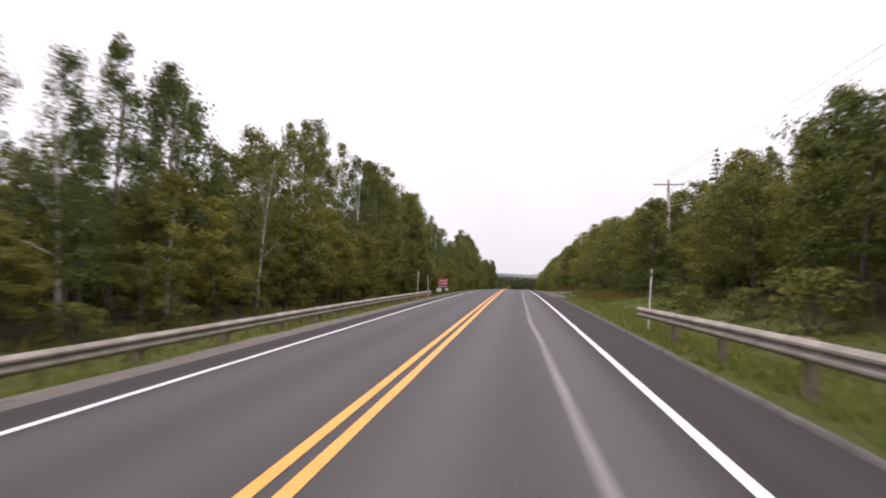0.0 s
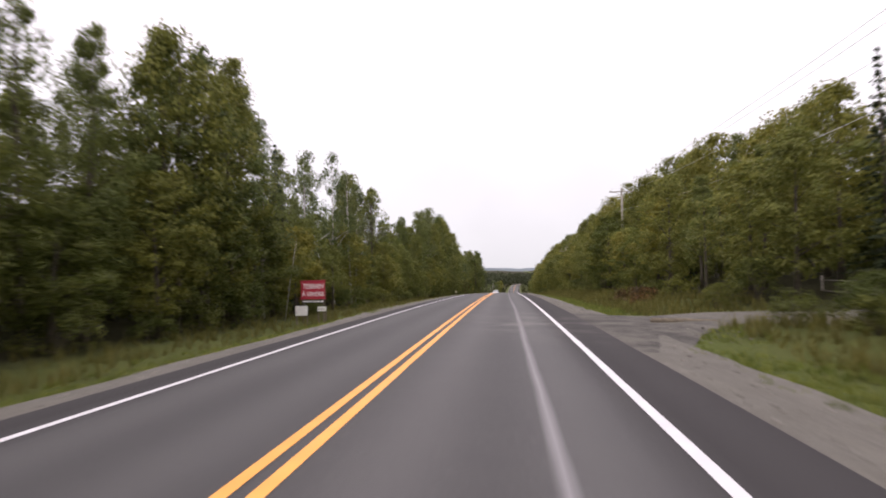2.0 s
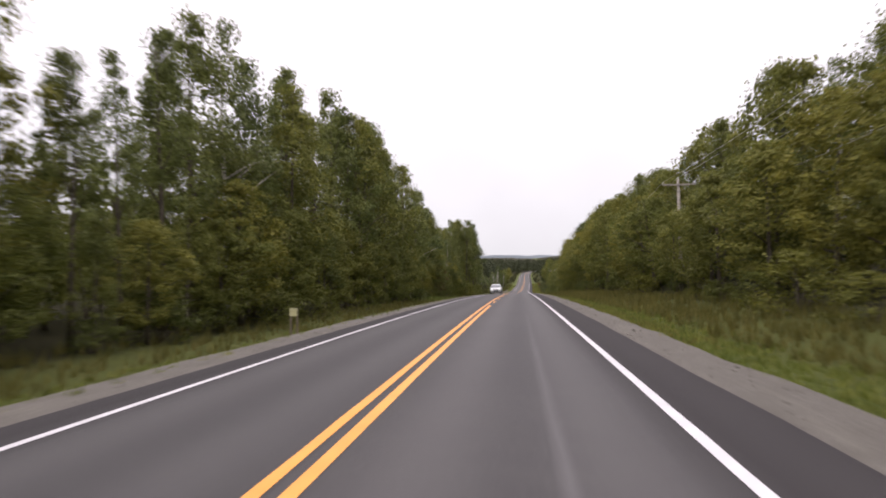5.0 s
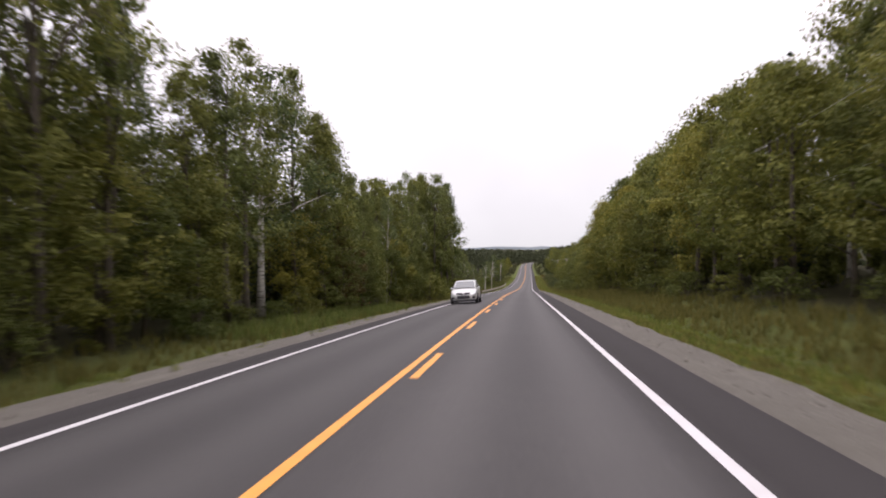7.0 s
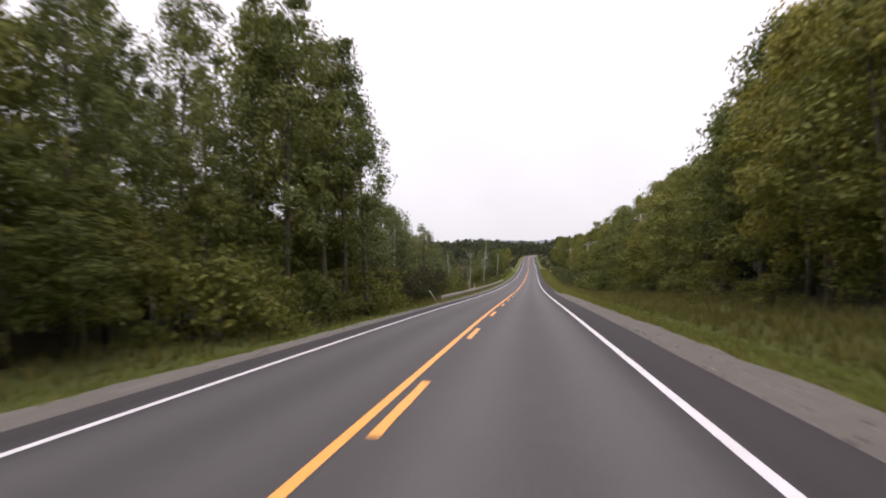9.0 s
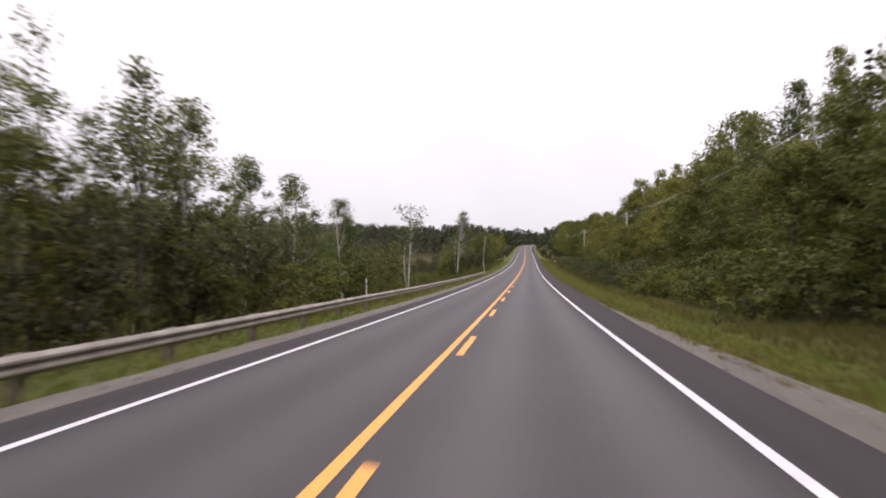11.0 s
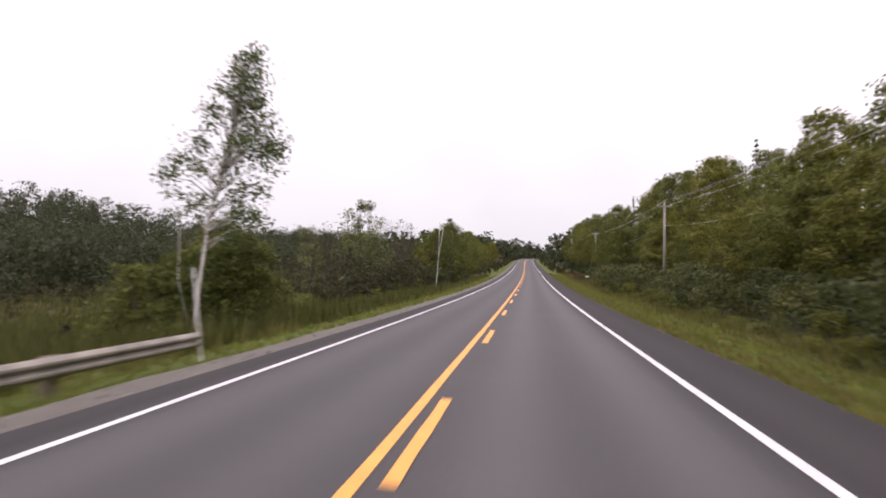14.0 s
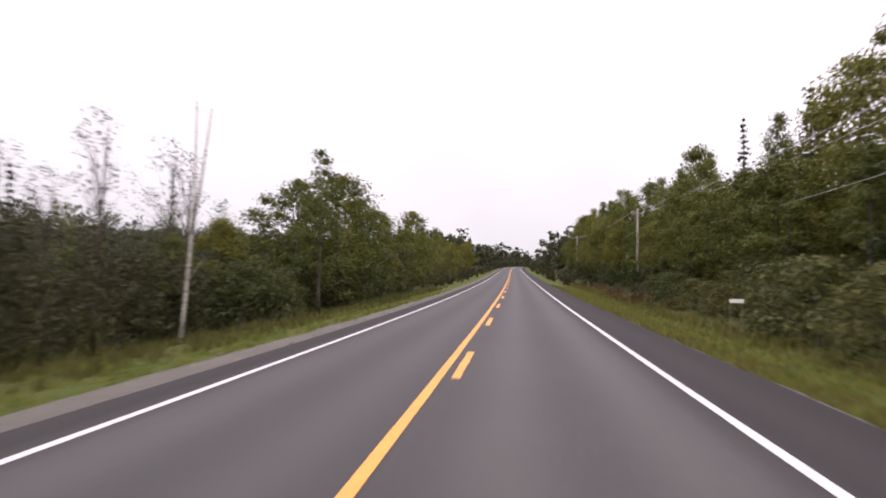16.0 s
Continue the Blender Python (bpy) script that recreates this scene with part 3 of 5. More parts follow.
def crown_points(r, height, low, width, clusters, per, spread, shape, tall=0.8):
    """Cluster centres within a crown, the leaf places round them and the ways that the leaves face."""
    hf = low + (1 - low) * r.uniform(0, 1, clusters) ** 0.9
    if shape == "cone":
        hf = low + (1 - low) * (1 - np.sqrt(r.uniform(0, 1, clusters)))
    k = (hf - low) / (1 - low)
    if shape == "round":
        rad = np.sin(np.pi * np.clip(0.12 + 0.86 * k, 0, 1)) ** 0.7
    elif shape == "tall":
        rad = np.sin(np.pi * np.clip(0.20 + 0.79 * k, 0, 1) ** 0.72) * 0.92 + 0.08
    elif shape == "cone":
        rad = (1 - k) ** 0.85
    else:
        rad = np.sqrt(np.clip(1 - (k * 0.95) ** 2, 0, 1))
    a = r.uniform(0, 2 * np.pi, clusters)
    # a few lobes give each crown an uneven outline
    lobe = 1 + 0.22 * np.sin(2 * a + 7 * hf + r.uniform(0, 6.28)) + 0.16 * np.sin(3 * a - 11 * hf + r.uniform(0, 6.28))
    q = width / 2 * rad * lobe * r.uniform(0.15, 1, clusters) ** 0.45
    c = np.stack([q * np.cos(a), q * np.sin(a), hf * height], -1)
    sp = spread * r.uniform(0.5, 1.4, clusters)
    way = r.normal(size=(clusters, per, 3))
    way /= np.linalg.norm(way, axis=2, keepdims=True) + 1e-9
    reach = r.uniform(0, 1, (clusters, per, 1)) ** 0.45
    p = c[:, None, :] + way * reach * 1.75 * sp[:, None, None] * np.array([1, 1, tall])
    axis = c * [1, 1, 0]
    axis = axis / (np.linalg.norm(axis, axis=1, keepdims=True) + 0.3)
    face = (way * 0.7 + axis[:, None, :] * 0.6).reshape(-1, 3)
    p = p.reshape(-1, 3)
    keep = (p[:, 2] > 0.05) & (p[:, 2] < height * 1.02)
    return c, p[keep], face[keep]


def trunk_parts(r, height, girth, targets, lean=0.03, limbs=9, fork=False):
    bend = r.normal(size=2) * lean * height
    n = 7
    line = [np.array([bend[0] * (k / n) ** 1.6, bend[1] * (k / n) ** 1.6, height * 0.97 * k / n - 0.15 * (k == 0)]) for k in range(n + 1)]
    pieces = [tube(line, [girth * (1 - 0.93 * k / n) * (1.35 if k == 0 else 1) for k in range(n + 1)], 7)]
    pick = targets[r.permutation(len(targets))[:limbs]] if len(targets) else []
    for t in pick:
        z0 = max(t[2] * r.uniform(0.62, 0.86), height * 0.12)
        k = z0 / (height * 0.97)
        p0 = np.array([bend[0] * k ** 1.6, bend[1] * k ** 1.6, z0])
        mid = p0 * 0.45 + t * 0.55 + np.array([0, 0, 0.12 * (t[2] - z0)])
        w = girth * (1 - 0.9 * k) * 0.5
        pieces.append(tube([p0, mid, t], [w, w * 0.6, w * 0.2], 4))
    return merge(pieces)


def make_tree(name, seed, height, girth, low, width, clusters, per, spread, size, shape, leaf, bark, label, lean=0.03, limbs=9, up=0.35):
    r = np.random.default_rng(seed)
    c, p, face = crown_points(r, height, low, width, clusters, per, spread, shape, 1.0 if shape == "tall" else 0.75)
    top = tagged(new(name), label, "tree", "roadside trees")
    v, f = trunk_parts(r, height, girth, c, lean, limbs)
    mesh_object("trunk", v, f, bark, top, smooth=True)
    v, f = leaf_cloud(p, size, up, r, face)
    mesh_object("crown", v, f, leaf, top)
    return top


class Stock:
    """A few models of one kind; the first use of each stands for itself, later ones are copies."""

    def __init__(self, models, heights):
        self.models, self.heights, self.used = models, heights, [False] * len(models)

    def plant(self, u, s, height, r, wide=1.0, model=None):
        k = int(r.integers(len(self.models))) if model is None else model
        q = height / self.heights[k]
        w = q ** 0.8 * wide * r.uniform(0.9, 1.12)
        m = Matrix.Translation(spot(u, s, -0.05)) @ Matrix.Rotation(r.uniform(0, 6.28), 4, "Z") @ Matrix.Rotation(r.normal() * 0.025, 4, "X") @ Matrix.Diagonal((w, w, q, 1))
        if not self.used[k]:
            self.used[k] = True
            self.models[k].matrix_basis = m
            return self.models[k]
        grown = self.models[k].scale
        return copy_thing(self.models[k], m @ Matrix.Diagonal((1 / grown.x, 1 / grown.y, 1 / grown.z, 1)))


aspens = Stock([make_tree("aspen_tree", 20 + k, 13.0, 0.15, 0.26, 4.0, 84, 96, 0.33, 0.096, "tall", LEAF_ASPEN, BARK,
                          "tall slender aspen with a grey-green airy crown") for k in range(6)], [13.0] * 6)
maples = Stock([make_tree("maple_tree", 40 + k, 10.0, 0.16, 0.17, 5.4, 110, 84, 0.44, 0.118, "round", LEAF_MAPLE, BARK,
                          "dense green maple with low spreading branches at the forest edge") for k in range(6)], [10.0] * 6)
airy = Stock([make_tree("aspen_tree", 170 + k, 13.0, 0.14, 0.34, 5.0, 62, 60, 0.29, 0.10, "tall", LEAF_ASPEN, BARK,
                        "tall aspen with a thin open crown full of gaps", limbs=16) for k in range(4)], [13.0] * 4)


def make_spruce(seed, height, width):
    """A narrow spruce: whorls of drooping branches that shorten towards the tip."""
    q = np.random.default_rng(seed)
    pts, ways, twigs = [], [], []
    for tier in range(30):
        k = tier / 29
        z = height * (0.05 + 0.94 * k)
        reach = width / 2 * (1 - k) ** 0.85 * q.uniform(0.85, 1.12) + 0.06
        for b in range(int(10 - 5 * k)):
            a = q.uniform(0, 6.28)
            long = reach * q.uniform(0.7, 1.08)
            n = max(5, int(13 * long))
            d = q.uniform(0.12, 1.0, n) ** 0.8 * long
            side = q.normal(size=n) * 0.10 * (0.4 + d / (width / 2))
            pts.append(np.stack([np.cos(a) * d - np.sin(a) * side, np.sin(a) * d + np.cos(a) * side, z - 0.22 * d + q.normal(size=n) * 0.05], -1))
            ways.append(np.tile([0.5 * math.cos(a), 0.5 * math.sin(a), 0.8], (n, 1)))
            twigs.append(tube([(0, 0, z), (math.cos(a) * long * 0.8, math.sin(a) * long * 0.8, z - 0.18 * long)], [0.02, 0.006], 3))
    ob = tagged(new("spruce_tree"), "narrow dark spruce among the leafy trees", "tree", "roadside trees")
    mesh_object("trunk", *merge([tube([(0, 0, -0.15), (0, 0, height * 0.5), (0, 0, height * 0.98)], [0.16, 0.10, 0.012], 7)] + twigs), BARK, ob, smooth=True)
    mesh_object("crown", *leaf_cloud(np.concatenate(pts), 0.15, 0.5, q, np.concatenate(ways)), LEAF_SPRUCE, ob)
    return ob


spruces = Stock([make_spruce(60 + k, 11.0, 3.4 + 0.3 * k) for k in range(4)], [11.0] * 4)
poplars = Stock([make_tree("poplar_tree", 150 + k, 10.0, 0.15, 0.15, 5.0, 110, 84, 0.42, 0.112, "round", LEAF_POPLAR, BARK,
                           "broad young poplar with fresh yellow-green leaves") for k in range(4)], [10.0] * 4)
birches = Stock([make_tree("birch_tree", 70 + k, 11.0, 0.12, 0.32, 3.8, 62, 84, 0.32, 0.086, "tall", LEAF_BIRCH, BIRCH_BARK,
                           "thin white-barked birch with a sparse pale crown", lean=0.06, limbs=12) for k in range(4)], [11.0] * 4)
gaunt = Stock([make_tree("gaunt_tree", 80 + k, 9.0, 0.06, 0.35, 2.2, 30, 34, 0.34, 0.095, "tall", LEAF_BIRCH, BARK,
                         "thin half-bare tree with a few remaining leaves beside the marsh", lean=0.04, limbs=20) for k in range(4)], [9.0] * 4)

bare = Stock([make_tree("bare_tree", 130 + k, 9.0, 0.07, 0.42, 2.6, 44, 12, 0.30, 0.075, "round", LEAF_SCRUB, BARK,
                        "thin nearly leafless tree standing in the scrub", lean=0.03, limbs=34) for k in range(3)], [9.0] * 3)
# heights of the skyline over the road, every 4 m on the left (13 m out) and every 6 m on the right (18 m out)
LEFT_FROM, LEFT_STEP = 16.0, 4.0
LEFT_TOPS = [7.2, 7.2, 7.4, 9.5, 10.6, 10.2, 8, 8.6, 10.4, 12, 11.6, 12.6, 12.8, 12.4, 12.9, 12.9, 11.9, 10.8, 11.2, 12.8, 13.4, 12, 10.8, 10.6, 11, 11.4, 13, 10.2,
             10.8, 12, 11.8, 9.6, 7.8, 7.6, 7, 9.4, 11, 9.8, 9, 11, 13.2, 14.4, 14.6, 14.8, 14.8, 14.8, 14.8, 17.4, 17.4, 17.4, 17.4, 17.4, 17.4, 13, 11, 13.5,
             14.6, 15.6, 15.4, 13.4, 11.8, 10.6, 10.2, 10.8, 11.4, 12.4, 13, 13.6, 15, 16.5, 17.6, 17, 14, 9.8, 9, 8.4, 9.4, 9.8, 9.2, 7.8, 9.4, 9.2, 8.8, 8.2]
RIGHT_FROM, RIGHT_STEP = 24.0, 6.0
RIGHT_TOPS = [11.6, 11.7, 11.4, 10.9, 11, 10.3, 10.6, 10, 10.5, 10.4, 10.3, 11.2, 10.7, 10.9, 11, 12.2, 11.7, 12, 13, 12.8, 12, 11.5, 12.2, 15, 13.2, 12.8, 12.7, 13.6, 14.2, 14.2,
              14.4, 14.4, 12.6, 12.6, 13.5, 16.3, 15, 14.8, 16.2, 15.6, 15.6, 15.5, 16.1, 16.6, 16.7, 17, 17.2, 15.8, 12.8, 14.8, 13.4, 13.2, 13.8, 13.5, 12.9, 13.2, 13, 13.1, 13, 12.6,
              12.2, 11.9, 11.8, 13.2, 14.4, 13.8, 12.4, 12, 11.6, 11, 11.4, 10.8, 9.6, 11.6, 11.8, 12.3, 12.3, 12.9, 12.4, 13, 12.6, 12.3, 13, 13.6, 13, 12.6, 12.4, 13, 13.6, 13.6]


def top_left(s):
    return float(np.interp(s, LEFT_FROM + LEFT_STEP * np.arange(len(LEFT_TOPS)), LEFT_TOPS))


def top_right(s):
    return float(np.interp(s, RIGHT_FROM + RIGHT_STEP * np.arange(len(RIGHT_TOPS)), RIGHT_TOPS))


def grown(top, u, s, out):
    """Height of a tree u metres out that reaches the skyline measured at another distance, out."""
    return 1.4 + (top - 1.4) * (abs(u) + 1.5) / (out + 1.5) - float(lie(u, s))


r = np.random.default_rng(5)
POLES = [(-5.0, 10.2), (62.5, 9.65), (132.9, 11.0), (200.0, 9.0), (268.0, 8.6), (337.0, 8.4), (407.0, 8.3), (472.7, 8.3), (538.0, 8.2), (604.0, 8.2), (670.0, 8.2)]


def clear_of_poles(u, s, gap=1.6):
    return all(abs(s - p) > gap or abs(u - 14.1) > gap for p, _ in POLES)


# left wood, up to the marsh: tall airy trees behind a dense young edge
s = -14.0
while s < 346:
    u = -r.uniform(12.6, 15.4) if s < 300 else -r.uniform(11.0, 14)
    h = grown(top_left(s), u, s, 13.0) * r.uniform(0.93, 1.03)
    kind = r.uniform()
    if s > 306:
        (gaunt if kind < 0.55 else birches).plant(u, s, h, r, 1.25)
        s += r.uniform(2.4, 3.8)
        continue
    if 240 < s < 247:
        s += 2.0
        continue
    if 176 < s < 252:
        (birches if kind < 0.05 else aspens).plant(u, s, h, r, 1.1)
        s += r.uniform(2.6, 3.8)
        continue
    (birches if 108 < s < 142 and kind < 0.3 else aspens if kind < 0.66 or 108 < s < 142 else maples if kind < 0.84 else spruces if kind < 0.93 and 100 < s < 180 else birches).plant(u, s, h, r, 0.88)
    s += r.uniform(2.6, 3.9)
s = -14.0
while s < 340:
    u = -r.uniform(11.8, 13.4)
    h = min(top_left(s), 12.0) * r.uniform(0.40, 0.62)
    if 234 < s < 246:
        s += 3.0
        continue
    kind = r.uniform()
    (gaunt if s > 308 and kind < 0.5 else poplars if 100 < s < 176 and kind < 0.6 or kind < 0.12 else maples if kind < 0.74 else aspens).plant(u, s, h, r, 1.15)
    s += r.uniform(2.3, 3.4)
s = -14.0
while s < 300:
    u = -r.uniform(16.5, 19.5)
    if not 150 < s < 166 and not 196 < s < 256:
        (maples if r.uniform() < 0.6 else aspens).plant(u, s, grown(top_left(s), u, s, 13.0) * r.uniform(0.48, 0.66), r, 1.1)
    s += r.uniform(3.6, 5.4)
# right wood, all along
s = -14.0
while s < 640:
    u = r.uniform(16.6, 19.6)
    h = grown(top_right(s), u, s, 18.0) * r.uniform(0.92, 1.03)
    kind = r.uniform()
    if clear_of_poles(u, s) and not (82 < s < 89 and u < 18):
        if s > 385:
            (aspens if kind < 0.34 else maples if kind < 0.74 else spruces).plant(u, s, h, r)
        else:
            (poplars if 60 < s < 290 and kind < 0.36 else aspens if kind < 0.5 else maples if kind < 0.88 else spruces if kind < 0.96 else birches).plant(u, s, h, r)
    s += r.uniform(2.8, 4.2) if s < 480 else r.uniform(4.2, 6.2)
s = -14.0
while s < 640:
    u = r.uniform(12.6, 14.8) + 1.4 * float(step(380, 410, s))
    h = 1.4 + (top_right(s) - 1.4) * r.uniform(0.46, 0.68)
    h *= 0.74 if any(-2 < p - s < 14 for p, _ in POLES) else 1.0
    kind = r.uniform()
    if clear_of_poles(u, s, 1.0) and not 81.5 < s < 90:
        (poplars if 60 < s < 290 and kind < 0.55 or kind < 0.14 else maples if kind < 0.72 else aspens if kind < 0.98 else birches).plant(u, s, h, r, 1.15)
    s += r.uniform(2.9, 4.3) if s < 480 else r.uniform(4.8, 6.8)

turning = Stock([make_tree("maple_tree", 48, 7.0, 0.13, 0.15, 4.6, 80, 80, 0.40, 0.11, "round", leaf_material("turning_leaves", (0.070, 0.055, 0.016), (0.115, 0.082, 0.024), (0.165, 0.105, 0.032)), BARK,
                            "young maple with leaves turning rusty orange")], [7.0])
turning.plant(-12.6, 253.5, 7.0, r)
# single trees that stand out
for u, s, h, wide, stock, model in ((-14.6, 243.7, 15.8, 1.5, birches, 0), (-17.5, 228.0, 10.0, 1.1, maples, 1), (-18.0, 233.0, 10.4, 1.1, maples, 2), (-17.5, 238.0, 10.0, 1.1, maples, 0), (-18.5, 243.5, 10.0, 1.1, maples, 5), (-18.0, 249.0, 10.0, 1.1, maples, 3),
                                    (12.6, 331.0, 6.8, 1.1, maples, 4), (12.9, 327.0, 6.8, 1.1, maples, 1), (12.8, 334.4, 6.0, 1.0, maples, 3), (-11.2, 434.0, 4.4, 1.1, maples, 2),
                                    (-10.0, 302.0, 17.6, 1.15, aspens, 2), (-9.6, 305.5, 14.5, 1.15, aspens, 1), (-10.8, 311.5, 9.8, 1.1, gaunt, 0), (-11.4, 316.0, 9.6, 1.1, gaunt, 1), (-10.5, 299.5, 16.5, 1.1, aspens, 2), (-11.0, 294.5, 17.5, 1.1, aspens, 3), (-12.0, 304.0, 14.0, 1.1, aspens, 5),
                                    (-13.2, 157.5, 12.0, 0.6, aspens, 1), (20.0, 161.0, 14.4, 1.5, aspens, 0), (-13.0, 251.0, 14.6, 1.2, aspens, 4), (-13.2, 254.8, 13.4, 1.1, aspens, 1), (-12.8, 90.0, 12.4, 1.1, aspens, 0), (-13.0, 93.4, 13.6, 1.2, aspens, 5), (-12.7, 96.4, 14.0, 1.1, aspens, 2), (-13.4, 99.0, 13.4, 1.1, aspens, 3), (-13.0, 70.0, 13.4, 1.2, aspens, 1), (-12.8, 73.2, 13.4, 1.2, aspens, 4), (-13.0, 76.4, 14.2, 1.2, aspens, 0), (-14.0, 508.0, 9.2, 1.3, maples, 2),
                                    (-12.5, 513.5, 10.0, 1.2, maples, 4), (-12.0, 521.0, 8.0, 1.2, birches, 0), (12.4, 264.0, 8.8, 1.1, maples, 1), (12.7, 260.0, 8.4, 1.1, maples, 3),
                                    (13.0, 401.5, 6.8, 1.2, maples, 0), (12.7, 405.2, 6.6, 1.1, maples, 5), (12.9, 397.0, 6.4, 1.2, maples, 2), (13.2, 393.0, 6.4, 1.2, maples, 4),
                                    (12.3, 59.6, 7.4, 1.1, maples, 0), (12.5, 65.0, 7.4, 1.1, maples, 5), (12.3, 130.6, 7.6, 1.1, maples, 2), (12.6, 135.4, 8.2, 1.1, maples, 4)):
    stock.plant(u, s, h, r, wide, model)
for u, s, h in ((-15.4, 247.2, 13.0), (-14.6, 250.0, 9.0), (-16.0, 252.0, 10.5), (-14.5, 101.5, 9.0), (-15.5, 144.0, 11.2), (-16, 147.5, 8.6), (-15.5, 151.8, 10.3), (-16.5, 155, 9.0), (15.2, 54, 9.8), (16.5, 117.5, 9.0), (18.0, 160.5, 11.5),
                (-17, 471, 9.0), (-19, 480, 7), (-19, 487, 8), (-21, 492, 8.5), (-22, 497, 7.5), (-16, 545, 9), (-18, 556, 10), (-17, 565, 9), (-19, 579, 11)):
    spruces.plant(u, s, h, r, 0.85)
for k in range(11):
    s = 341 + k * 2.5 + r.uniform(-1, 1)
    (gaunt if r.uniform() < 0.6 else birches).plant(-r.uniform(10.4, 13.5), s, 9.6 - 0.16 * (s - 341) + r.uniform(-1, 1), r, 1.2)
for k in range(11):
    (birches if k % 3 == 0 else gaunt if k % 3 == 1 else maples).plant(-r.uniform(11.6, 13.8), 314.5 + 2.9 * k, r.uniform(5.6, 7.2) if k % 3 == 2 else r.uniform(8.0, 10.0), r, 1.1)
# tall open aspens behind the young edge
ra = np.random.default_rng(61)
for k in range(7):
    s = 205.5 + 3.3 * k
    airy.plant(-ra.uniform(11.8, 13.4), s, grown(16.6, -12.5, s, 13.0) * ra.uniform(0.94, 1.06), ra, 1.15)
for u, s, h in ((-12.6, 131.4, 12.4), (-13.2, 136.0, 13.0)):
    airy.plant(u, s, h, ra, 1.0)
# gaunt trees along the marsh
for k in range(22):
    s = 455 + k * 2.4 + r.uniform(-1, 1)
    (gaunt if k % 2 else bare).plant(-r.uniform(14.5, 19), s, r.uniform(6.0, 8.2), r, 1.1)
# left wood past the marsh
s = 500.0
while s < 640:
    u = -r.uniform(11, 16)
    kind = r.uniform()
    (maples if kind < 0.4 else aspens if kind < 0.7 else spruces if kind < 0.85 else birches).plant(u, s, r.uniform(6.0, 10.0), r)
    s += r.uniform(3.5, 5.5)

s = 494.0
while s < 512:
    (maples if r.uniform() < 0.5 else aspens).plant(-r.uniform(13, 17), s, r.uniform(3.4, 5.0), r)
    s += r.uniform(3.4, 5.0)
for u, s, h in ((-15.0, 463.7, 9.0), (-15.0, 467.2, 10.0), (-15.2, 471.0, 10.2), (-14.8, 474.0, 8.6)):
    gaunt.plant(u, s, h, r, 1.4)
for u, s, h in ((-16.0, 484.0, 9.2), (-16.0, 490.8, 9.8), (-15.6, 495.3, 9.8), (-16.2, 498.2, 9.6)):
    bare.plant(u, s, h, r, 1.1)

# the white birch trunk by the verge, its top broken off
r16 = np.random.default_rng(3)
snag = tagged(new("birch_snag"), "bare white birch trunk with forked broken top", "tree", "roadside trees")
base = spot(-10.8, 488.0, -0.15)
v, f = merge([tube([(0, 0, 0), (0.12, 0.05, 1.6), (0.26, 0.1, 3.6), (0.38, 0.12, 6.0), (0.42, 0.1, 9.5)], [0.075, 0.068, 0.06, 0.048, 0.03], 8),
              tube([(0.30, 0.1, 4.4), (0.62, 0.1, 6.4), (1.0, 0.05, 9.2)], [0.06, 0.05, 0.032], 6),
              tube([(0.36, 0.12, 4.6), (-0.1, 0.2, 5.6)], [0.03, 0.01], 4), tube([(0.2, 0.08, 2.6), (0.8, -0.1, 3.4)], [0.03, 0.008], 4)])
mesh_object("trunk", v, f, BIRCH_BARK, snag, smooth=True)
snag.matrix_basis = Matrix.Translation(base) @ Matrix.Diagonal((1, 1, 0.93, 1))

# the twin birch behind the guard rail, leaning over it
twin = tagged(new("birch_tree"), "leaning twin-stemmed white birch with a thin crown behind the guard rail", "tree", "roadside trees")
rt = np.random.default_rng(19)
stem_a = [(0, 0, -0.2), (0.05, 0.25, 1.6), (0.12, 0.55, 3.4), (0.16, 0.85, 5.4), (0.2, 1.1, 7.4)]
stem_b = [(0.0, 0.05, -0.1), (-0.25, -0.1, 1.4), (-0.35, 0.1, 3.0), (-0.3, 0.5, 4.8)]
tips = np.array([(rt.normal() * 0.55 + 0.16, rt.normal() * 0.75 + 0.9, z) for z in rt.uniform(3.7, 7.7, 30)] + [(rt.normal() * 0.4, 1.9 + rt.normal() * 0.3, z) for z in rt.uniform(3.4, 6.0, 8)] +
                [(rt.normal() * 0.4 - 0.3, rt.normal() * 0.5 + 0.3, z) for z in rt.uniform(3.0, 5.0, 8)])
twigs = [tube([(0.14, 0.75, z * 0.8), tuple(np.array((0.14, 0.8, z * 0.86)) * 0.5 + t * 0.5), tuple(t)], [0.03, 0.018, 0.006], 4) for t, z in zip(tips[:30], tips[:30, 2])]
mesh_object("trunk", *merge([tube(stem_a, [0.075, 0.066, 0.055, 0.038, 0.01], 8), tube(stem_b, [0.042, 0.036, 0.028, 0.01], 7)] + twigs), BIRCH_BARK, twin, smooth=True)
leafy = (tips[:, None, :] + rt.normal(size=(len(tips), 42, 3)) * [0.26, 0.26, 0.2]).reshape(-1, 3)
mesh_object("crown", *leaf_cloud(leafy, 0.095, 0.35, rt), LEAF_BIRCH, twin)
twin.matrix_basis = Matrix.Translation(spot(-9.3, 376.5))

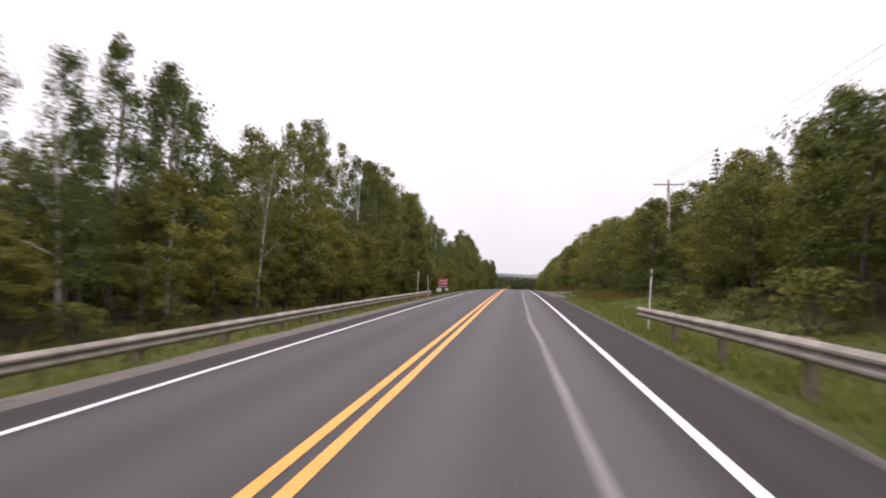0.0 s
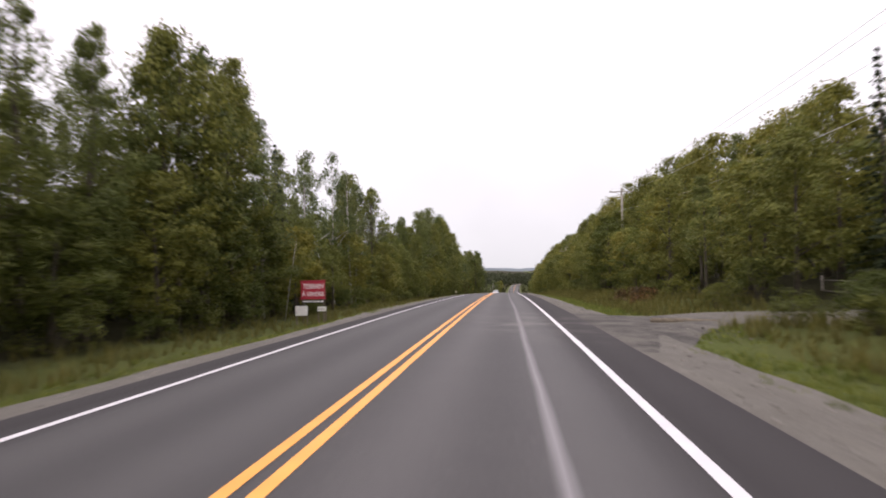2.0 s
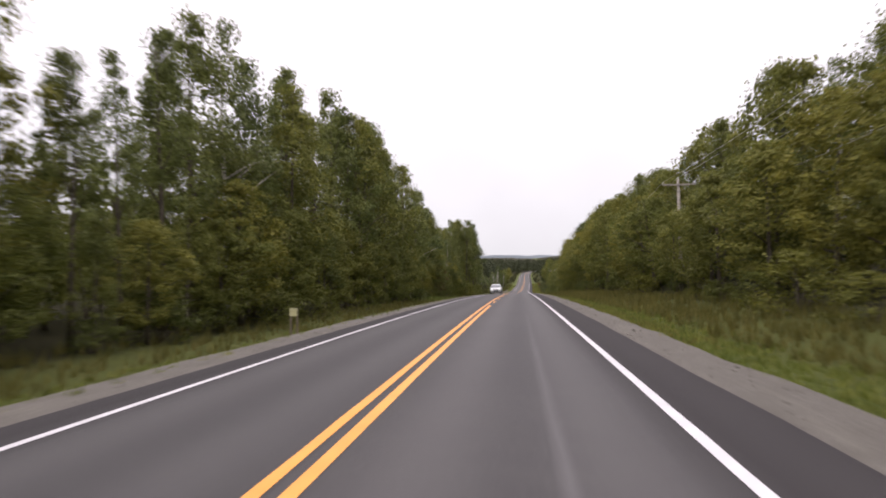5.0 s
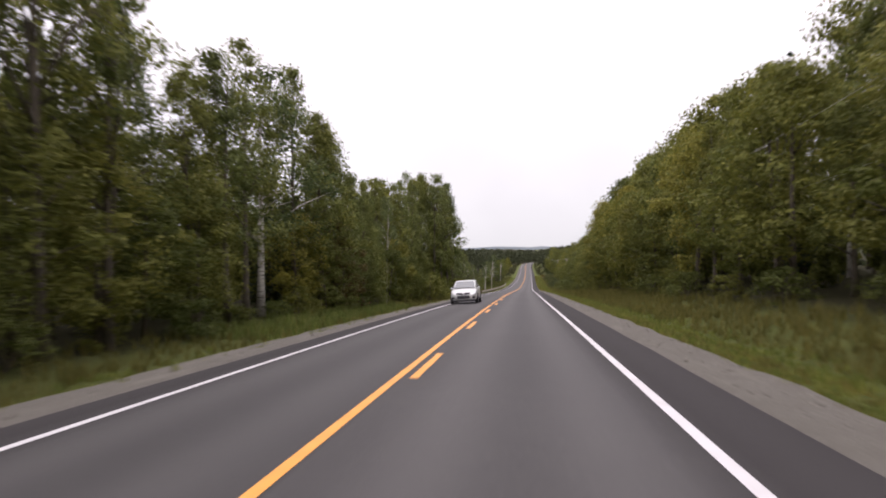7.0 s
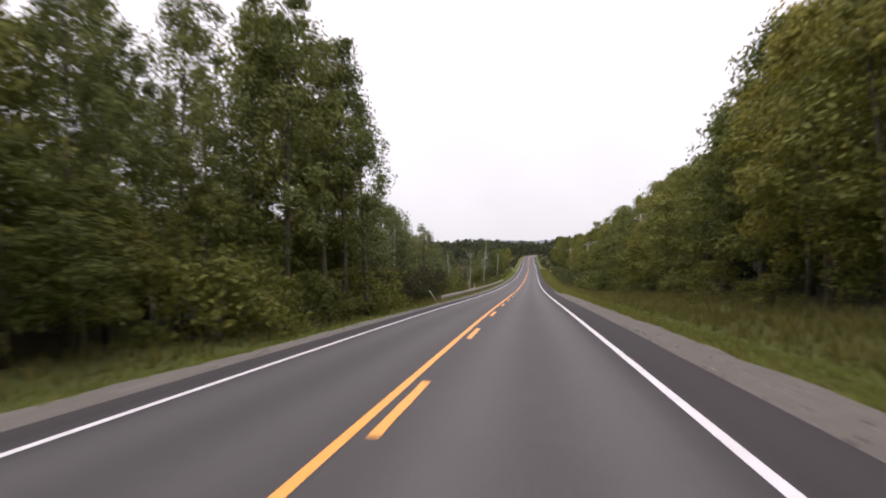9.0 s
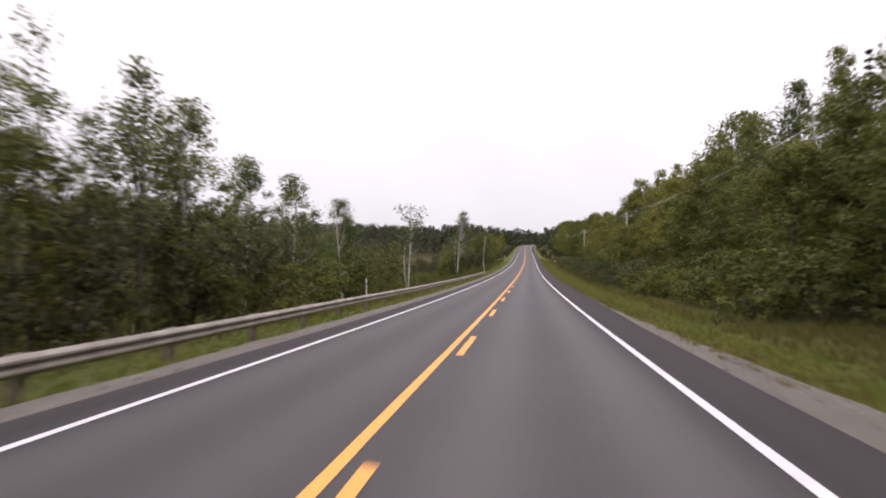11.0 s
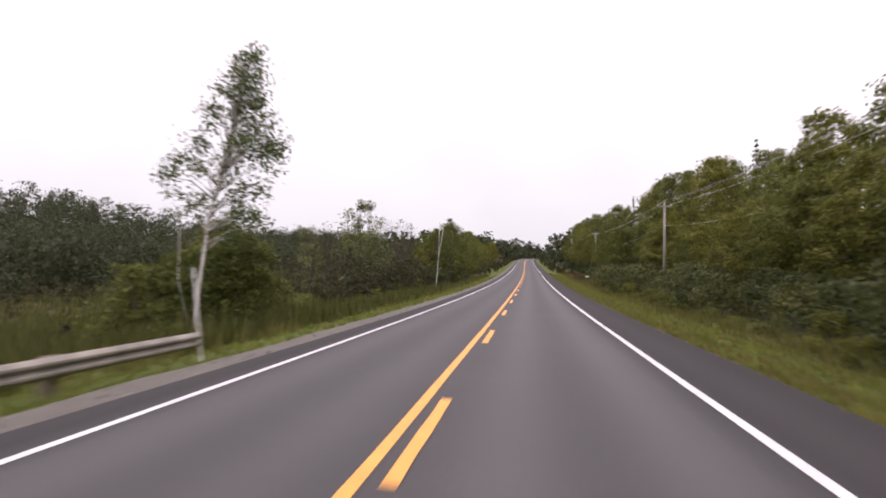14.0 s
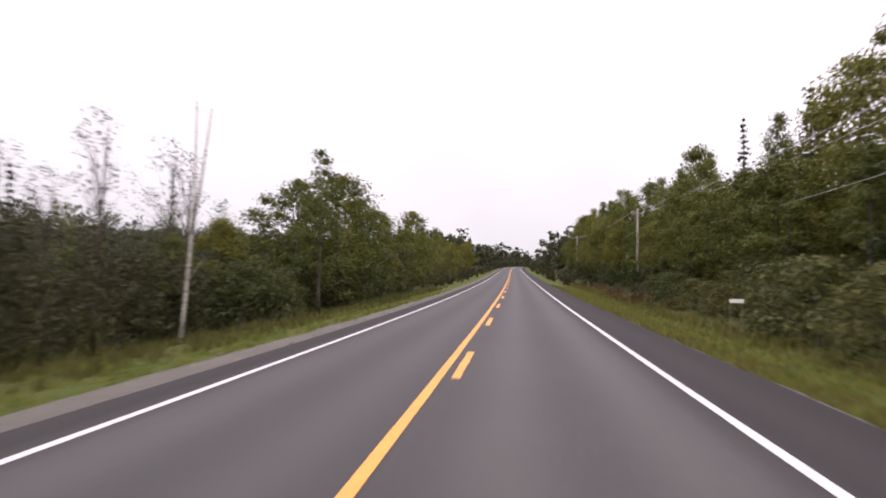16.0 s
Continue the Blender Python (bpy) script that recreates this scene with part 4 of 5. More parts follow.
# the single tall birch past the guard rail: a leaning stem with an open crown
lone = tagged(new("birch_tree"), "tall leaning birch with a ragged open crown past the guard rail", "tree", "roadside trees")
rl = np.random.default_rng(23)
lone_stem = [(0, 0, -0.2), (0.35, 0, 2.0), (0.95, 0.1, 4.2), (1.65, 0.1, 6.4), (2.35, 0, 8.4), (2.95, 0, 10.2)]
tips = []
for z in rl.uniform(3.5, 10.3, 74):
    mid_x, wide = np.interp(z, [3.5, 4.2, 5.6, 7.8, 10.2], [1.0, 1.1, 1.25, 2.1, 2.95]), np.interp(z, [3.5, 4.2, 5.6, 7.8, 10.2], [1.0, 1.6, 2.0, 1.15, 0.25])
    a, q_ = rl.uniform(0, 6.28), rl.uniform(0.1, 1) ** 0.5
    tips.append((mid_x + wide * q_ * math.cos(a), wide * q_ * math.sin(a), z))
tips = np.array(tips + [(3.0 + 0.36 * k, rl.normal() * 0.2, 6.7 + 0.08 * k + rl.normal() * 0.12) for k in range(6)])
lone_x = lambda z: float(np.interp(z, [p_[2] for p_ in lone_stem], [p_[0] for p_ in lone_stem]))
twigs = [tube([(lone_x(t[2] * 0.86), 0.05, t[2] * 0.86), tuple(np.array((lone_x(t[2] * 0.92), 0.05, t[2] * 0.95)) * 0.5 + t * 0.5), tuple(t)], [0.032, 0.02, 0.006], 4) for t in tips]
mesh_object("trunk", *merge([tube(lone_stem, [0.068, 0.062, 0.054, 0.042, 0.026, 0.008], 8), tube([(0.1, 0.05, 0.2), (-0.35, 0.2, 2.2), (-0.3, 0.2, 4.4)], [0.018, 0.015, 0.008], 6)] + twigs), BIRCH_BARK, lone, smooth=True)
way = rl.normal(size=(len(tips), 70, 3))
leafy = (tips[:, None, :] + way * [0.24, 0.24, 0.2]).reshape(-1, 3)
mesh_object("crown", *leaf_cloud(leafy, 0.085, 0.35, rl, way.reshape(-1, 3) * 0.6), LEAF_BIRCH, lone)
lone.matrix_basis = Matrix.Translation(spot(-10.9, 429.6)) @ Matrix.Rotation(radians(72), 4, "Z") @ Matrix.Diagonal((1.0, 1.35, 1.12, 1))

maples.plant(-12.4, 435.0, 5.2, ra, 1.1)

sapling = tagged(new("birch_sapling"), "slim bare leaning birch stem behind the red sign", "tree", "roadside trees")
mesh_object("trunk", *tube([(0, 0, -0.2), (0.25, 0, 2.0), (0.55, 0, 4.0), (0.75, 0, 5.3)], [0.022, 0.02, 0.016, 0.006], 6), BIRCH_BARK, sapling, smooth=True)
sapling.matrix_basis = Matrix.Translation(spot(-11.0, 99.6)) @ Matrix.Diagonal((1, 1, 0.88, 1))

# bushes at the foot of the wood


def make_bush(name, seed, height, width, clusters, per, size, leaf, label):
    q = np.random.default_rng(seed)
    c, p, face = crown_points(q, height, 0.03, width, clusters, per, 0.36, "dome")
    v, f = leaf_cloud(p, size, 0.35, q, face)
    stems = merge([tube([(0, 0, -0.1), (t[0] * 0.4, t[1] * 0.4, t[2] * 0.5), tuple(t)], [0.03, 0.02, 0.008], 4) for t in c[:9]])
    top = tagged(new(name), label, "bush", "bushes along the wood")
    mesh_object("stem", *stems, BARK, top)
    mesh_object("foliage", v, f, leaf, top)
    return top


alders = Stock([make_bush("alder_bush", 100 + k, 3.0, 3.4, 40, 52, 0.105, LEAF_ALDER, "spreading green alder bush at the forest edge") for k in range(6)], [3.0] * 6)


thicket = []


def bush_row(u0, u1, s0, s1, gap, h0, h1, loose=False):
    s = s0
    while s < s1:
        u = r.uniform(u0, u1)
        if loose:
            thicket.append((u, s, r.uniform(h0, h1)))
        elif not (u > 0 and (78 < s < 92 or not clear_of_poles(u, s, 0.8))):
            alders.plant(u, s, r.uniform(h0, h1), r, 1.15)
        s += gap * r.uniform(0.7, 1.3)


bush_row(-12.6, -11.2, -10, 345, 5.0, 1.0, 2.2)
bush_row(11.4, 12.8, 46, 345, 5.5, 1.0, 2.2)
bush_row(9.8, 11.2, -10, 46, 5.0, 1.0, 2.0)
for u, s, h in ((9.9, 83.2, 1.1), (11.0, 81.6, 1.5), (12.2, 83.4, 1.6), (10.4, 80.2, 1.0), (12.0, 91.6, 1.8), (10.6, 92.4, 1.2)):
    alders.plant(u, s, h, r, 0.9)
for u, s, h in ((-12.0, 431.6, 3.6), (-12.6, 434.6, 4.2), (-11.6, 437.4, 3.0), (-13.4, 430.6, 3.4), (-13.6, 437.0, 3.8), (-12.8, 441.0, 2.0), (-12.6, 445.5, 1.6), (-13.9, 449.0, 1.8)):
    alders.plant(u, s, h, r, 1.0)
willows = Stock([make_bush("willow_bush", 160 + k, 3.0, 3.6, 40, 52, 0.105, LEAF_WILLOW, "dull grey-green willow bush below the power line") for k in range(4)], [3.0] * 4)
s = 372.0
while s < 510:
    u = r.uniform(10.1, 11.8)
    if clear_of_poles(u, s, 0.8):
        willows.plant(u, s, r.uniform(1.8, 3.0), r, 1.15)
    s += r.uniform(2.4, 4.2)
for k in range(16):
    alders.plant(r.uniform(8.7, 9.8), 392 + 5.2 * k + r.uniform(-2, 2), r.uniform(0.7, 1.4), r, 0.9)
bush_row(10.4, 12.0, 345, 374, 3.4, 2.0, 3.2)
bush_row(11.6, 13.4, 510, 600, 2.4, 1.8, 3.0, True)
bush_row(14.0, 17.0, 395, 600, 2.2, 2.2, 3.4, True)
bush_row(-14, -10.5, 344, 372, 2.6, 2.4, 4.2)
bush_row(-17, -11.5, 380, 428, 6.0, 1.2, 2.2)
for s in np.arange(496, 524, 3.0):
    willows.plant(-r.uniform(12.0, 13.2), float(s), r.uniform(2.6, 4.0), r, 1.15)
bush_row(-11.6, -9.6, 286, 316, 2.6, 2.2, 3.8)

rusty = Stock([make_bush("fern_clump", 140 + k, 1.2, 2.2, 24, 22, 0.13, LEAF_RUST, "rust-brown fern and bramble clump in the verge") for k in range(3)], [1.2] * 3)
for u0, u1, s0, s1, n_, h0, h1 in ((9.8, 11.6, 103, 114, 5, 0.6, 1.1), (-13.4, -12.4, 253, 260, 3, 1.4, 2.6), (8.4, 11.0, 505, 545, 16, 0.5, 0.8)):
    for k in range(n_):
        rusty.plant(r.uniform(u0, u1), r.uniform(s0, s1), r.uniform(h0, h1), r)

# darker depth of the woods: one body of trees far in, not to be told apart


def deep_wood(name, label, places, per, size, leaf, bark=True, broad=1.0):
    q = np.random.default_rng(77)
    cl, turn, tr = [], [], []
    for u, s, h in places:
        c, p, face = crown_points(q, h, q.uniform(0.05, 0.3), h * q.uniform(0.40, 0.55) * broad, max(8, per // 14), 14, 0.085 * h, "tall" if q.uniform() < 0.6 else "cone")
        o = np.array(spot(u, s))
        cl.append(p + o)
        turn.append(face)
        if bark:
            tr.append(tube([o, o + [q.normal() * 0.2, q.normal() * 0.2, h * 0.9]], [0.13, 0.03], 4))
    p = np.concatenate(cl)
    ob = tagged(new(name), label, "woods", kind="stuff")
    v, f = leaf_cloud(p, size, 0.35, q, np.concatenate(turn))
    mesh_object("foliage", v, f, leaf, ob)
    if bark:
        mesh_object("trunks", *merge(tr), BARK, ob)
    return ob


q = np.random.default_rng(9)
inner = []
for s in np.arange(-14, 350, 3.0):
    for band in ((-23, -19.5), (-29, -24), (-37, -30)):
        inner.append((q.uniform(*band), s + q.uniform(-1.5, 1.5), top_left(s) * (q.uniform(0.5, 0.72) if not 176 < s < 256 else q.uniform(0.36, 0.52))))
for s in np.arange(-14, 640, 3.2):
    for band in ((20, 23), (24, 29)):
        inner.append((q.uniform(*band), s + q.uniform(-1.5, 1.5), top_right(s) * q.uniform(0.6, 0.92)))
inner += [(q.uniform(27, 48), q.uniform(72, 104), q.uniform(8, 11)) for k in range(26)]
deep_wood("woods", "dim interior of the mixed roadside woods", inner, 480, 0.27, LEAF_MAPLE)
hillside = []
for k in range(1150):
    s = q.uniform(330, 900)
    u = -88 - 95 * q.uniform() ** 1.3
    hillside.append((u, s, q.uniform(8, 13.5)))
for k in range(260):
    hillside.append((-q.uniform(86, 98), q.uniform(330, 800), q.uniform(8, 12)))
for k in range(380):
    hillside.append((-q.uniform(60, 88), q.uniform(372, 640), q.uniform(6.5, 10.5)))
deep_wood("woods", "dark mixed woods on the hillside across the marsh", hillside, 300, 0.36, LEAF_FAR_HAZY, False, 1.45)
onward = []
for k in range(520):
    s = q.uniform(640, 960)
    side = -1 if q.uniform() < 0.5 else 1
    onward.append((side * q.uniform(11, 60), s, q.uniform(8, 14)))
for k in range(500):
    s = q.uniform(960, 1500)
    onward.append((q.uniform(-260, 120), s, q.uniform(9, 15)))
deep_wood("woods", "woods closing round the far bend of the road", onward, 90, 0.9, LEAF_FAR_HAZY, False)
beyond = []
for k in range(800):
    beyond.append((-q.uniform(38, 170), q.uniform(-60, 330), q.uniform(7, 9.5)))
for k in range(1200):
    beyond.append((q.uniform(30, 160), q.uniform(-60, 660), q.uniform(6, 8.5)))
deep_wood("woods", "woods reaching back from both sides of the road", beyond, 56, 1.0, LEAF_FAR_HAZY, False)
shrubs = []
for k in range(900):
    s, u = q.uniform(346, 560), -13.5 - 72 * q.uniform() ** 1.2
    if u > -32 and 410 < s < 470 or 405 < s < 535 and -84 < u < -28 and k % 6:
        continue
    h = q.uniform(1.6, 4.4) if s < 400 or u < -45 else q.uniform(1.2, 3.0)
    shrubs.append((u, s, h))
for k in range(240):
    s = q.uniform(366, 408)
    lim = 17.0
    u = -lim - (84 - lim) * q.uniform() ** 1.1
    shrubs.append((u, s, q.uniform(2.4, 6.0)))
for k in range(260):
    s = q.uniform(440, 700)
    shrubs.append((-q.uniform(82, 94), s, q.uniform(2.5, 7.0)))
for k in range(70):
    shrubs.append((-q.uniform(10.0, 14.5), q.uniform(310, 354), q.uniform(2.6, 5.2)))
for k in range(150):
    shrubs.append((-q.uniform(12.4, 20), q.uniform(473, 560), q.uniform(2.8, 4.8)))
for k in range(85):
    shrubs.append((-q.uniform(12.6, 24), q.uniform(453, 500), q.uniform(2.6, 5.0)))
for k in range(16):
    shrubs.append((-q.uniform(11, 30), q.uniform(436, 472), q.uniform(0.8, 1.8)))
deep_wood("marsh_bushes", "low dull brown and green scrub in the marsh", shrubs, 240, 0.13, LEAF_SCRUB, False)
deep_wood("marsh_bushes", "bright green low alder scrub beside the guard rail", [(-q.uniform(9.5, 26), q.uniform(384, 410), q.uniform(0.8, 2.2)) for k in range(40)] + [(-q.uniform(9.5, 20), q.uniform(440, 474), q.uniform(0.8, 1.8)) for k in range(26)], 170, 0.13, LEAF_ALDER, False)
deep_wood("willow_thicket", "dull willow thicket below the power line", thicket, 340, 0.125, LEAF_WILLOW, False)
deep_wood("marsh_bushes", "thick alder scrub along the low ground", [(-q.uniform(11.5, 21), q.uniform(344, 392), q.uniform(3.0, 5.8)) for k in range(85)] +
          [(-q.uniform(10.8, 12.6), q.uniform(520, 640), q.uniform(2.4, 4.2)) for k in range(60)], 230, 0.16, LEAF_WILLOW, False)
verge_scrub = []
for k in range(430):
    a = 548 + 430 * q.uniform() ** 1.2
    verge_scrub.append(((1 if k % 2 else -1) * q.uniform(6.2, 10.5), a, q.uniform(0.7, 1.5) if k % 3 else q.uniform(1.4, 2.6)))
deep_wood("roadside_scrub", "dull brown and green weeds and scrub along the far road", verge_scrub, 130, 0.16, LEAF_SCRUB, False)
under = []
for s in np.arange(-12, 345, 1.6):
    under.append((-q.uniform(14.0, 20), s, q.uniform(1.6, 4.5) if not 224 < s < 246 else q.uniform(1.4, 2.4)))
for s in np.arange(-12, 600, 1.6):
    if not 80 < s < 92:
        under.append((q.uniform(14.5, 20), s, q.uniform(1.6, 4.5)))
deep_wood("undergrowth", "tangled undergrowth beneath the roadside trees", under, 260, 0.24, LEAF_ALDER, False)

# grass and weeds


def blades(name, label, places, height, width, per, mat, lean=0.45):
    n = len(places)
    q = np.random.default_rng(len(name) + n)
    z = level(places[:, 1]) + lie(places[:, 0], places[:, 1])
    o = np.stack([centre(places[:, 1]) + places[:, 0], places[:, 1], z - 0.02], -1)
    o = np.repeat(o, per, 0)
    h = np.repeat(height * q.uniform(0.5, 1.25, n), per) * q.uniform(0.6, 1.15, n * per)
    o[:, :2] += q.normal(size=(n * per, 2)) * width * 2.2
    a = q.uniform(0, 2 * np.pi, n * per)
    tip = o + np.stack([np.cos(a) * h * lean * q.uniform(0, 1, n * per), np.sin(a) * h * lean * q.uniform(0, 1, n * per), h], -1)
    b = a + q.uniform(1, 2, n * per)
    side = np.stack([np.cos(b), np.sin(b), 0 * b], -1) * (width * q.uniform(0.6, 1.3, n * per))[:, None]
    v = np.stack([o - side, o + side, tip], 1).reshape(-1, 3)
    ob = mesh_object(name, v, np.arange(3 * n * per).reshape(-1, 3), mat)
    return tagged(ob, label, "grass", kind="stuff")


def scatter(n, u0, u1, s0, s1, seed):
    q = np.random.default_rng(seed)
    return np.stack([q.uniform(u0, u1, n), q.uniform(s0, s1, n)], -1)


def off_drive(p):
    low, high = drive_edges(np.maximum(p[:, 0], 4.4))
    return p[~((p[:, 0] > 4) & (p[:, 1] > low - 0.1) & (p[:, 1] < high + 0.1))]


verge = np.concatenate([scatter(12000, -8.8, -4.6, -5, 520, 1), scatter(15000, 5.3, 8.6, -5, 340, 2), scatter(7500, 4.75, 8.8, 335, 540, 3), scatter(1400, 4.85, 6.8, -5, 56, 4), scatter(2200, 6.6, 11.0, -5, 62, 14)])
blades("verge_grass", "short green grass on the road verges", off_drive(verge), 0.17, 0.026, 7, GRASS_BLADE)
tall = np.concatenate([scatter(5400, -12.5, -8.2, -5, 345, 5), scatter(11000, 8.0, 12.0, 58, 345, 6), scatter(2400, 7.8, 9.9, 345, 560, 16), scatter(2600, -14, -6.6, 345, 430, 7)])
blades("tall_grass", "tall tawny grass and weeds before the wood", off_drive(tall), 0.50, 0.017, 8, WEED, 0.6)
dry_edge = np.concatenate([scatter(5200, 4.72, 5.8, 330, 540, 51), scatter(3200, 5.6, 8.4, 345, 540, 52), scatter(3600, 5.3, 7.2, 165, 340, 53)])
blades("dry_grass", "short dry yellow-brown grass along the road verge", dry_edge, 0.16, 0.024, 7, DRY_BLADE)
meadow = scatter(1700, -13.0, -8.4, 230, 264, 37)
blades("meadow_grass", "tall green grass in a gap of the wood", meadow, 0.55, 0.024, 8, GRASS_BLADE)
low_weeds = scatter(3200, -13.5, -6.8, 426, 540, 17)
blades("low_weeds", "low tawny weeds between the road and the marsh", low_weeds, 0.42, 0.03, 6, WEED)
rank = scatter(7000, -34, -7.5, 410, 476, 27)
blades("rank_grass", "rank tawny grass and goldenrod at the marsh's edge", rank, 0.95, 0.04, 7, WEED)
sedge = scatter(9000, -60, -14, 352, 540, 8)
blades("marsh_sedge", "rusty sedge standing in the marsh", sedge, 0.9, 0.09, 3, WEED)


# loose stones along the gravel
q = np.random.default_rng(41)
su = np.concatenate([q.uniform(-4.7, -3.9, 3500), q.uniform(4.3, 5.3, 2600), q.uniform(4.6, 9.0, 900)])
ss = np.concatenate([q.uniform(-5, 520, 3500), q.uniform(30, 340, 2600), q.uniform(80, 91, 900)])
sz = np.minimum(q.lognormal(-4.0, 0.45, len(su)), 0.05)
on = np.where(np.abs(su) < 5.3, np.maximum(level(ss) - CROWN * np.abs(su) - 0.03, level(ss) + lie(su, ss)), level(ss) + lie(su, ss) + 0.05)
mid_p = np.stack([centre(ss) + su, ss, on + sz * 0.25], -1)
octa = np.array([(1, 0, 0), (0, 1, 0), (-1, 0, 0), (0, -1, 0), (0, 0, 0.7), (0, 0, -0.7)], float)
tri = np.array([(0, 1, 4), (1, 2, 4), (2, 3, 4), (3, 0, 4), (1, 0, 5), (2, 1, 5), (3, 2, 5), (0, 3, 5)])
sv = mid_p[:, None, :] + octa[None] * sz[:, None, None] * q.uniform(0.6, 1.3, (len(su), 6, 1))
sf = (tri[None] + 6 * np.arange(len(su))[:, None, None]).reshape(-1, 3)
tagged(mesh_object("gravel_stones", sv.reshape(-1, 3), sf, STONE), "loose grey stones scattered along the gravel shoulders", "gravel", kind="stuff")
# ---------------------------------------------------------------- guard rails and marker posts
W_PROFILE = [(0.0, 0.006), (0.02, 0.034), (0.065, 0.083), (0.10, 0.083), (0.148, 0.004), (0.162, 0.004), (0.21, 0.083), (0.245, 0.083), (0.29, 0.034), (0.31, 0.006)]


def beam_mesh(length, flare=0.0):
    """A W-shaped steel beam, two-sided, its foot at z 0, bulging to +x."""
    v, f = [], []
    n, m = 5, len(W_PROFILE)
    for k in range(n):
        y = length * k / (n - 1)
        for thick in (0.0, -0.006):
            for z, x in W_PROFILE:
                v.append((x + thick - flare * (k / (n - 1)) ** 2, y, z))
    for k in range(n - 1):
        for j in range(m - 1):
            a, b = k * 2 * m + j, (k + 1) * 2 * m + j
            f.append((a, b, b + 1, a + 1))
            f.append((a + m, a + m + 1, b + m + 1, b + m))
        for j in (0, m - 1):
            a, b = k * 2 * m + j, (k + 1) * 2 * m + j
            f.append((a, a + m, b + m, b))
    for k in (0, n - 1):
        for j in range(m - 1):
            a = k * 2 * m + j
            f.append((a, a + 1, a + m + 1, a + m))
    return v, f


def guard_rail(u, s0, s1, top, label, flip=False):
    """Beams of 3.81 m on wooden posts; top: height of the beam's edge over the road's centre line."""
    ob = tagged(new("guard_rail"), label, "guard rail", "guard rails")
    share = {}
    s = s0
    while s < s1 - 0.5:
        q = spot(u, s)
        a = Vector((float(centre(s)) + u, s, float(level(s)) + top(s)))
        b = Vector((float(centre(s + 3.81)) + u, s + 3.81, float(level(s + 3.81)) + top(s + 3.81)))
        turn = (b - a).to_track_quat("Y", "Z").to_matrix().to_4x4() @ (Matrix.Diagonal((-1, 1, 1, 1)) if flip else Matrix.Identity(4))
        if "beam" not in share:
            beam = mesh_object("beam", *beam_mesh(3.86), GALVANISED, ob)
            share["beam"] = beam.data
        else:
            beam = new("beam", share["beam"])
            beam.parent = ob
        beam.matrix_basis = Matrix.Translation(a - Vector((0, 0, 0.31))) @ turn
        for off in (0.1,):
            g = spot(u, s + off)
            high = float(level(s + off)) + top(s + off) - g.z
            side = 0.11 if flip else -0.11
            for name, size, mat, dx, z0 in (("post", (0.15, 0.20, high + 0.3), OLD_WOOD, side * 1.9, high / 2 - 0.17), ("block", (0.16, 0.15, 0.33), OLD_WOOD, side * 0.7, high - 0.17)):
                if name == "block" and "block" in share:
                    o = new("block", share["block"])
                    o.parent = ob
                else:
                    o = part(name, box_bm(*size, bevel=0.012), mat, ob)
                    if name == "block":
                        share["block"] = o.data
                o.matrix_basis = Matrix.Translation((g.x + dx, g.y, g.z + z0))
        s += 3.81
    return ob


guard_rail(-5.72, 61.5 - 24 * 3.81, 61.5, lambda s: 0.15, "long weathered steel guard rail on wooden posts above the bank")
guard_rail(5.38, 28.5 - 14 * 3.81, 28.5, lambda s: float(np.interp(s, [8, 15, 20, 29], [0.62, 0.59, 0.54, 0.43])), "weathered steel guard rail on wooden posts in the grass", True)
guard_rail(-5.55, 313.5, 420.2, lambda s: float(np.interp(s, [313, 345, 385, 420], [0.16, 0.30, 0.25, 0.21])), "long weathered steel guard rail on wooden posts beside the marsh")


MARKER_WHITE = plain("dull_white_plastic", (0.68, 0.67, 0.63), 0.6, vary=0.2)


def marker_post(u, s, height, lean=(0, 0), cap=None):
    ob = tagged(new("marker_post"), "slim white plastic marker post at the guard rail's end", "marker post", "marker posts")
    bm = box_bm(0.045, 0.028, height, (0, 0, height / 2), 0.012)
    part("post", bm, MARKER_WHITE, ob)
    part("reflector", box_bm(0.049, 0.033, 0.14, (0, 0, height - 0.16), 0.006), cap or MARKER_WHITE, ob)
    ob.matrix_basis = Matrix.Translation(spot(u, s, -0.05)) @ Matrix.Rotation(lean[0], 4, "Y") @ Matrix.Rotation(lean[1], 4, "X")


marker_post(-6.76, 60.7, 2.5, (0.035, 0.0))
marker_post(-5.88, 61.35, 2.0, (-0.05, 0.0))
marker_post(5.62, 28.4, 2.0, (0.06, 0.0), GREEN_PAINT)
marker_post(-5.5, 420.3, 1.95, (-0.10, 0.0))
marker_post(-5.8, 314.0, 1.4, (-0.56, 0.05))
marker_post(-6.0, 349.0, 1.5, (0.02, 0))


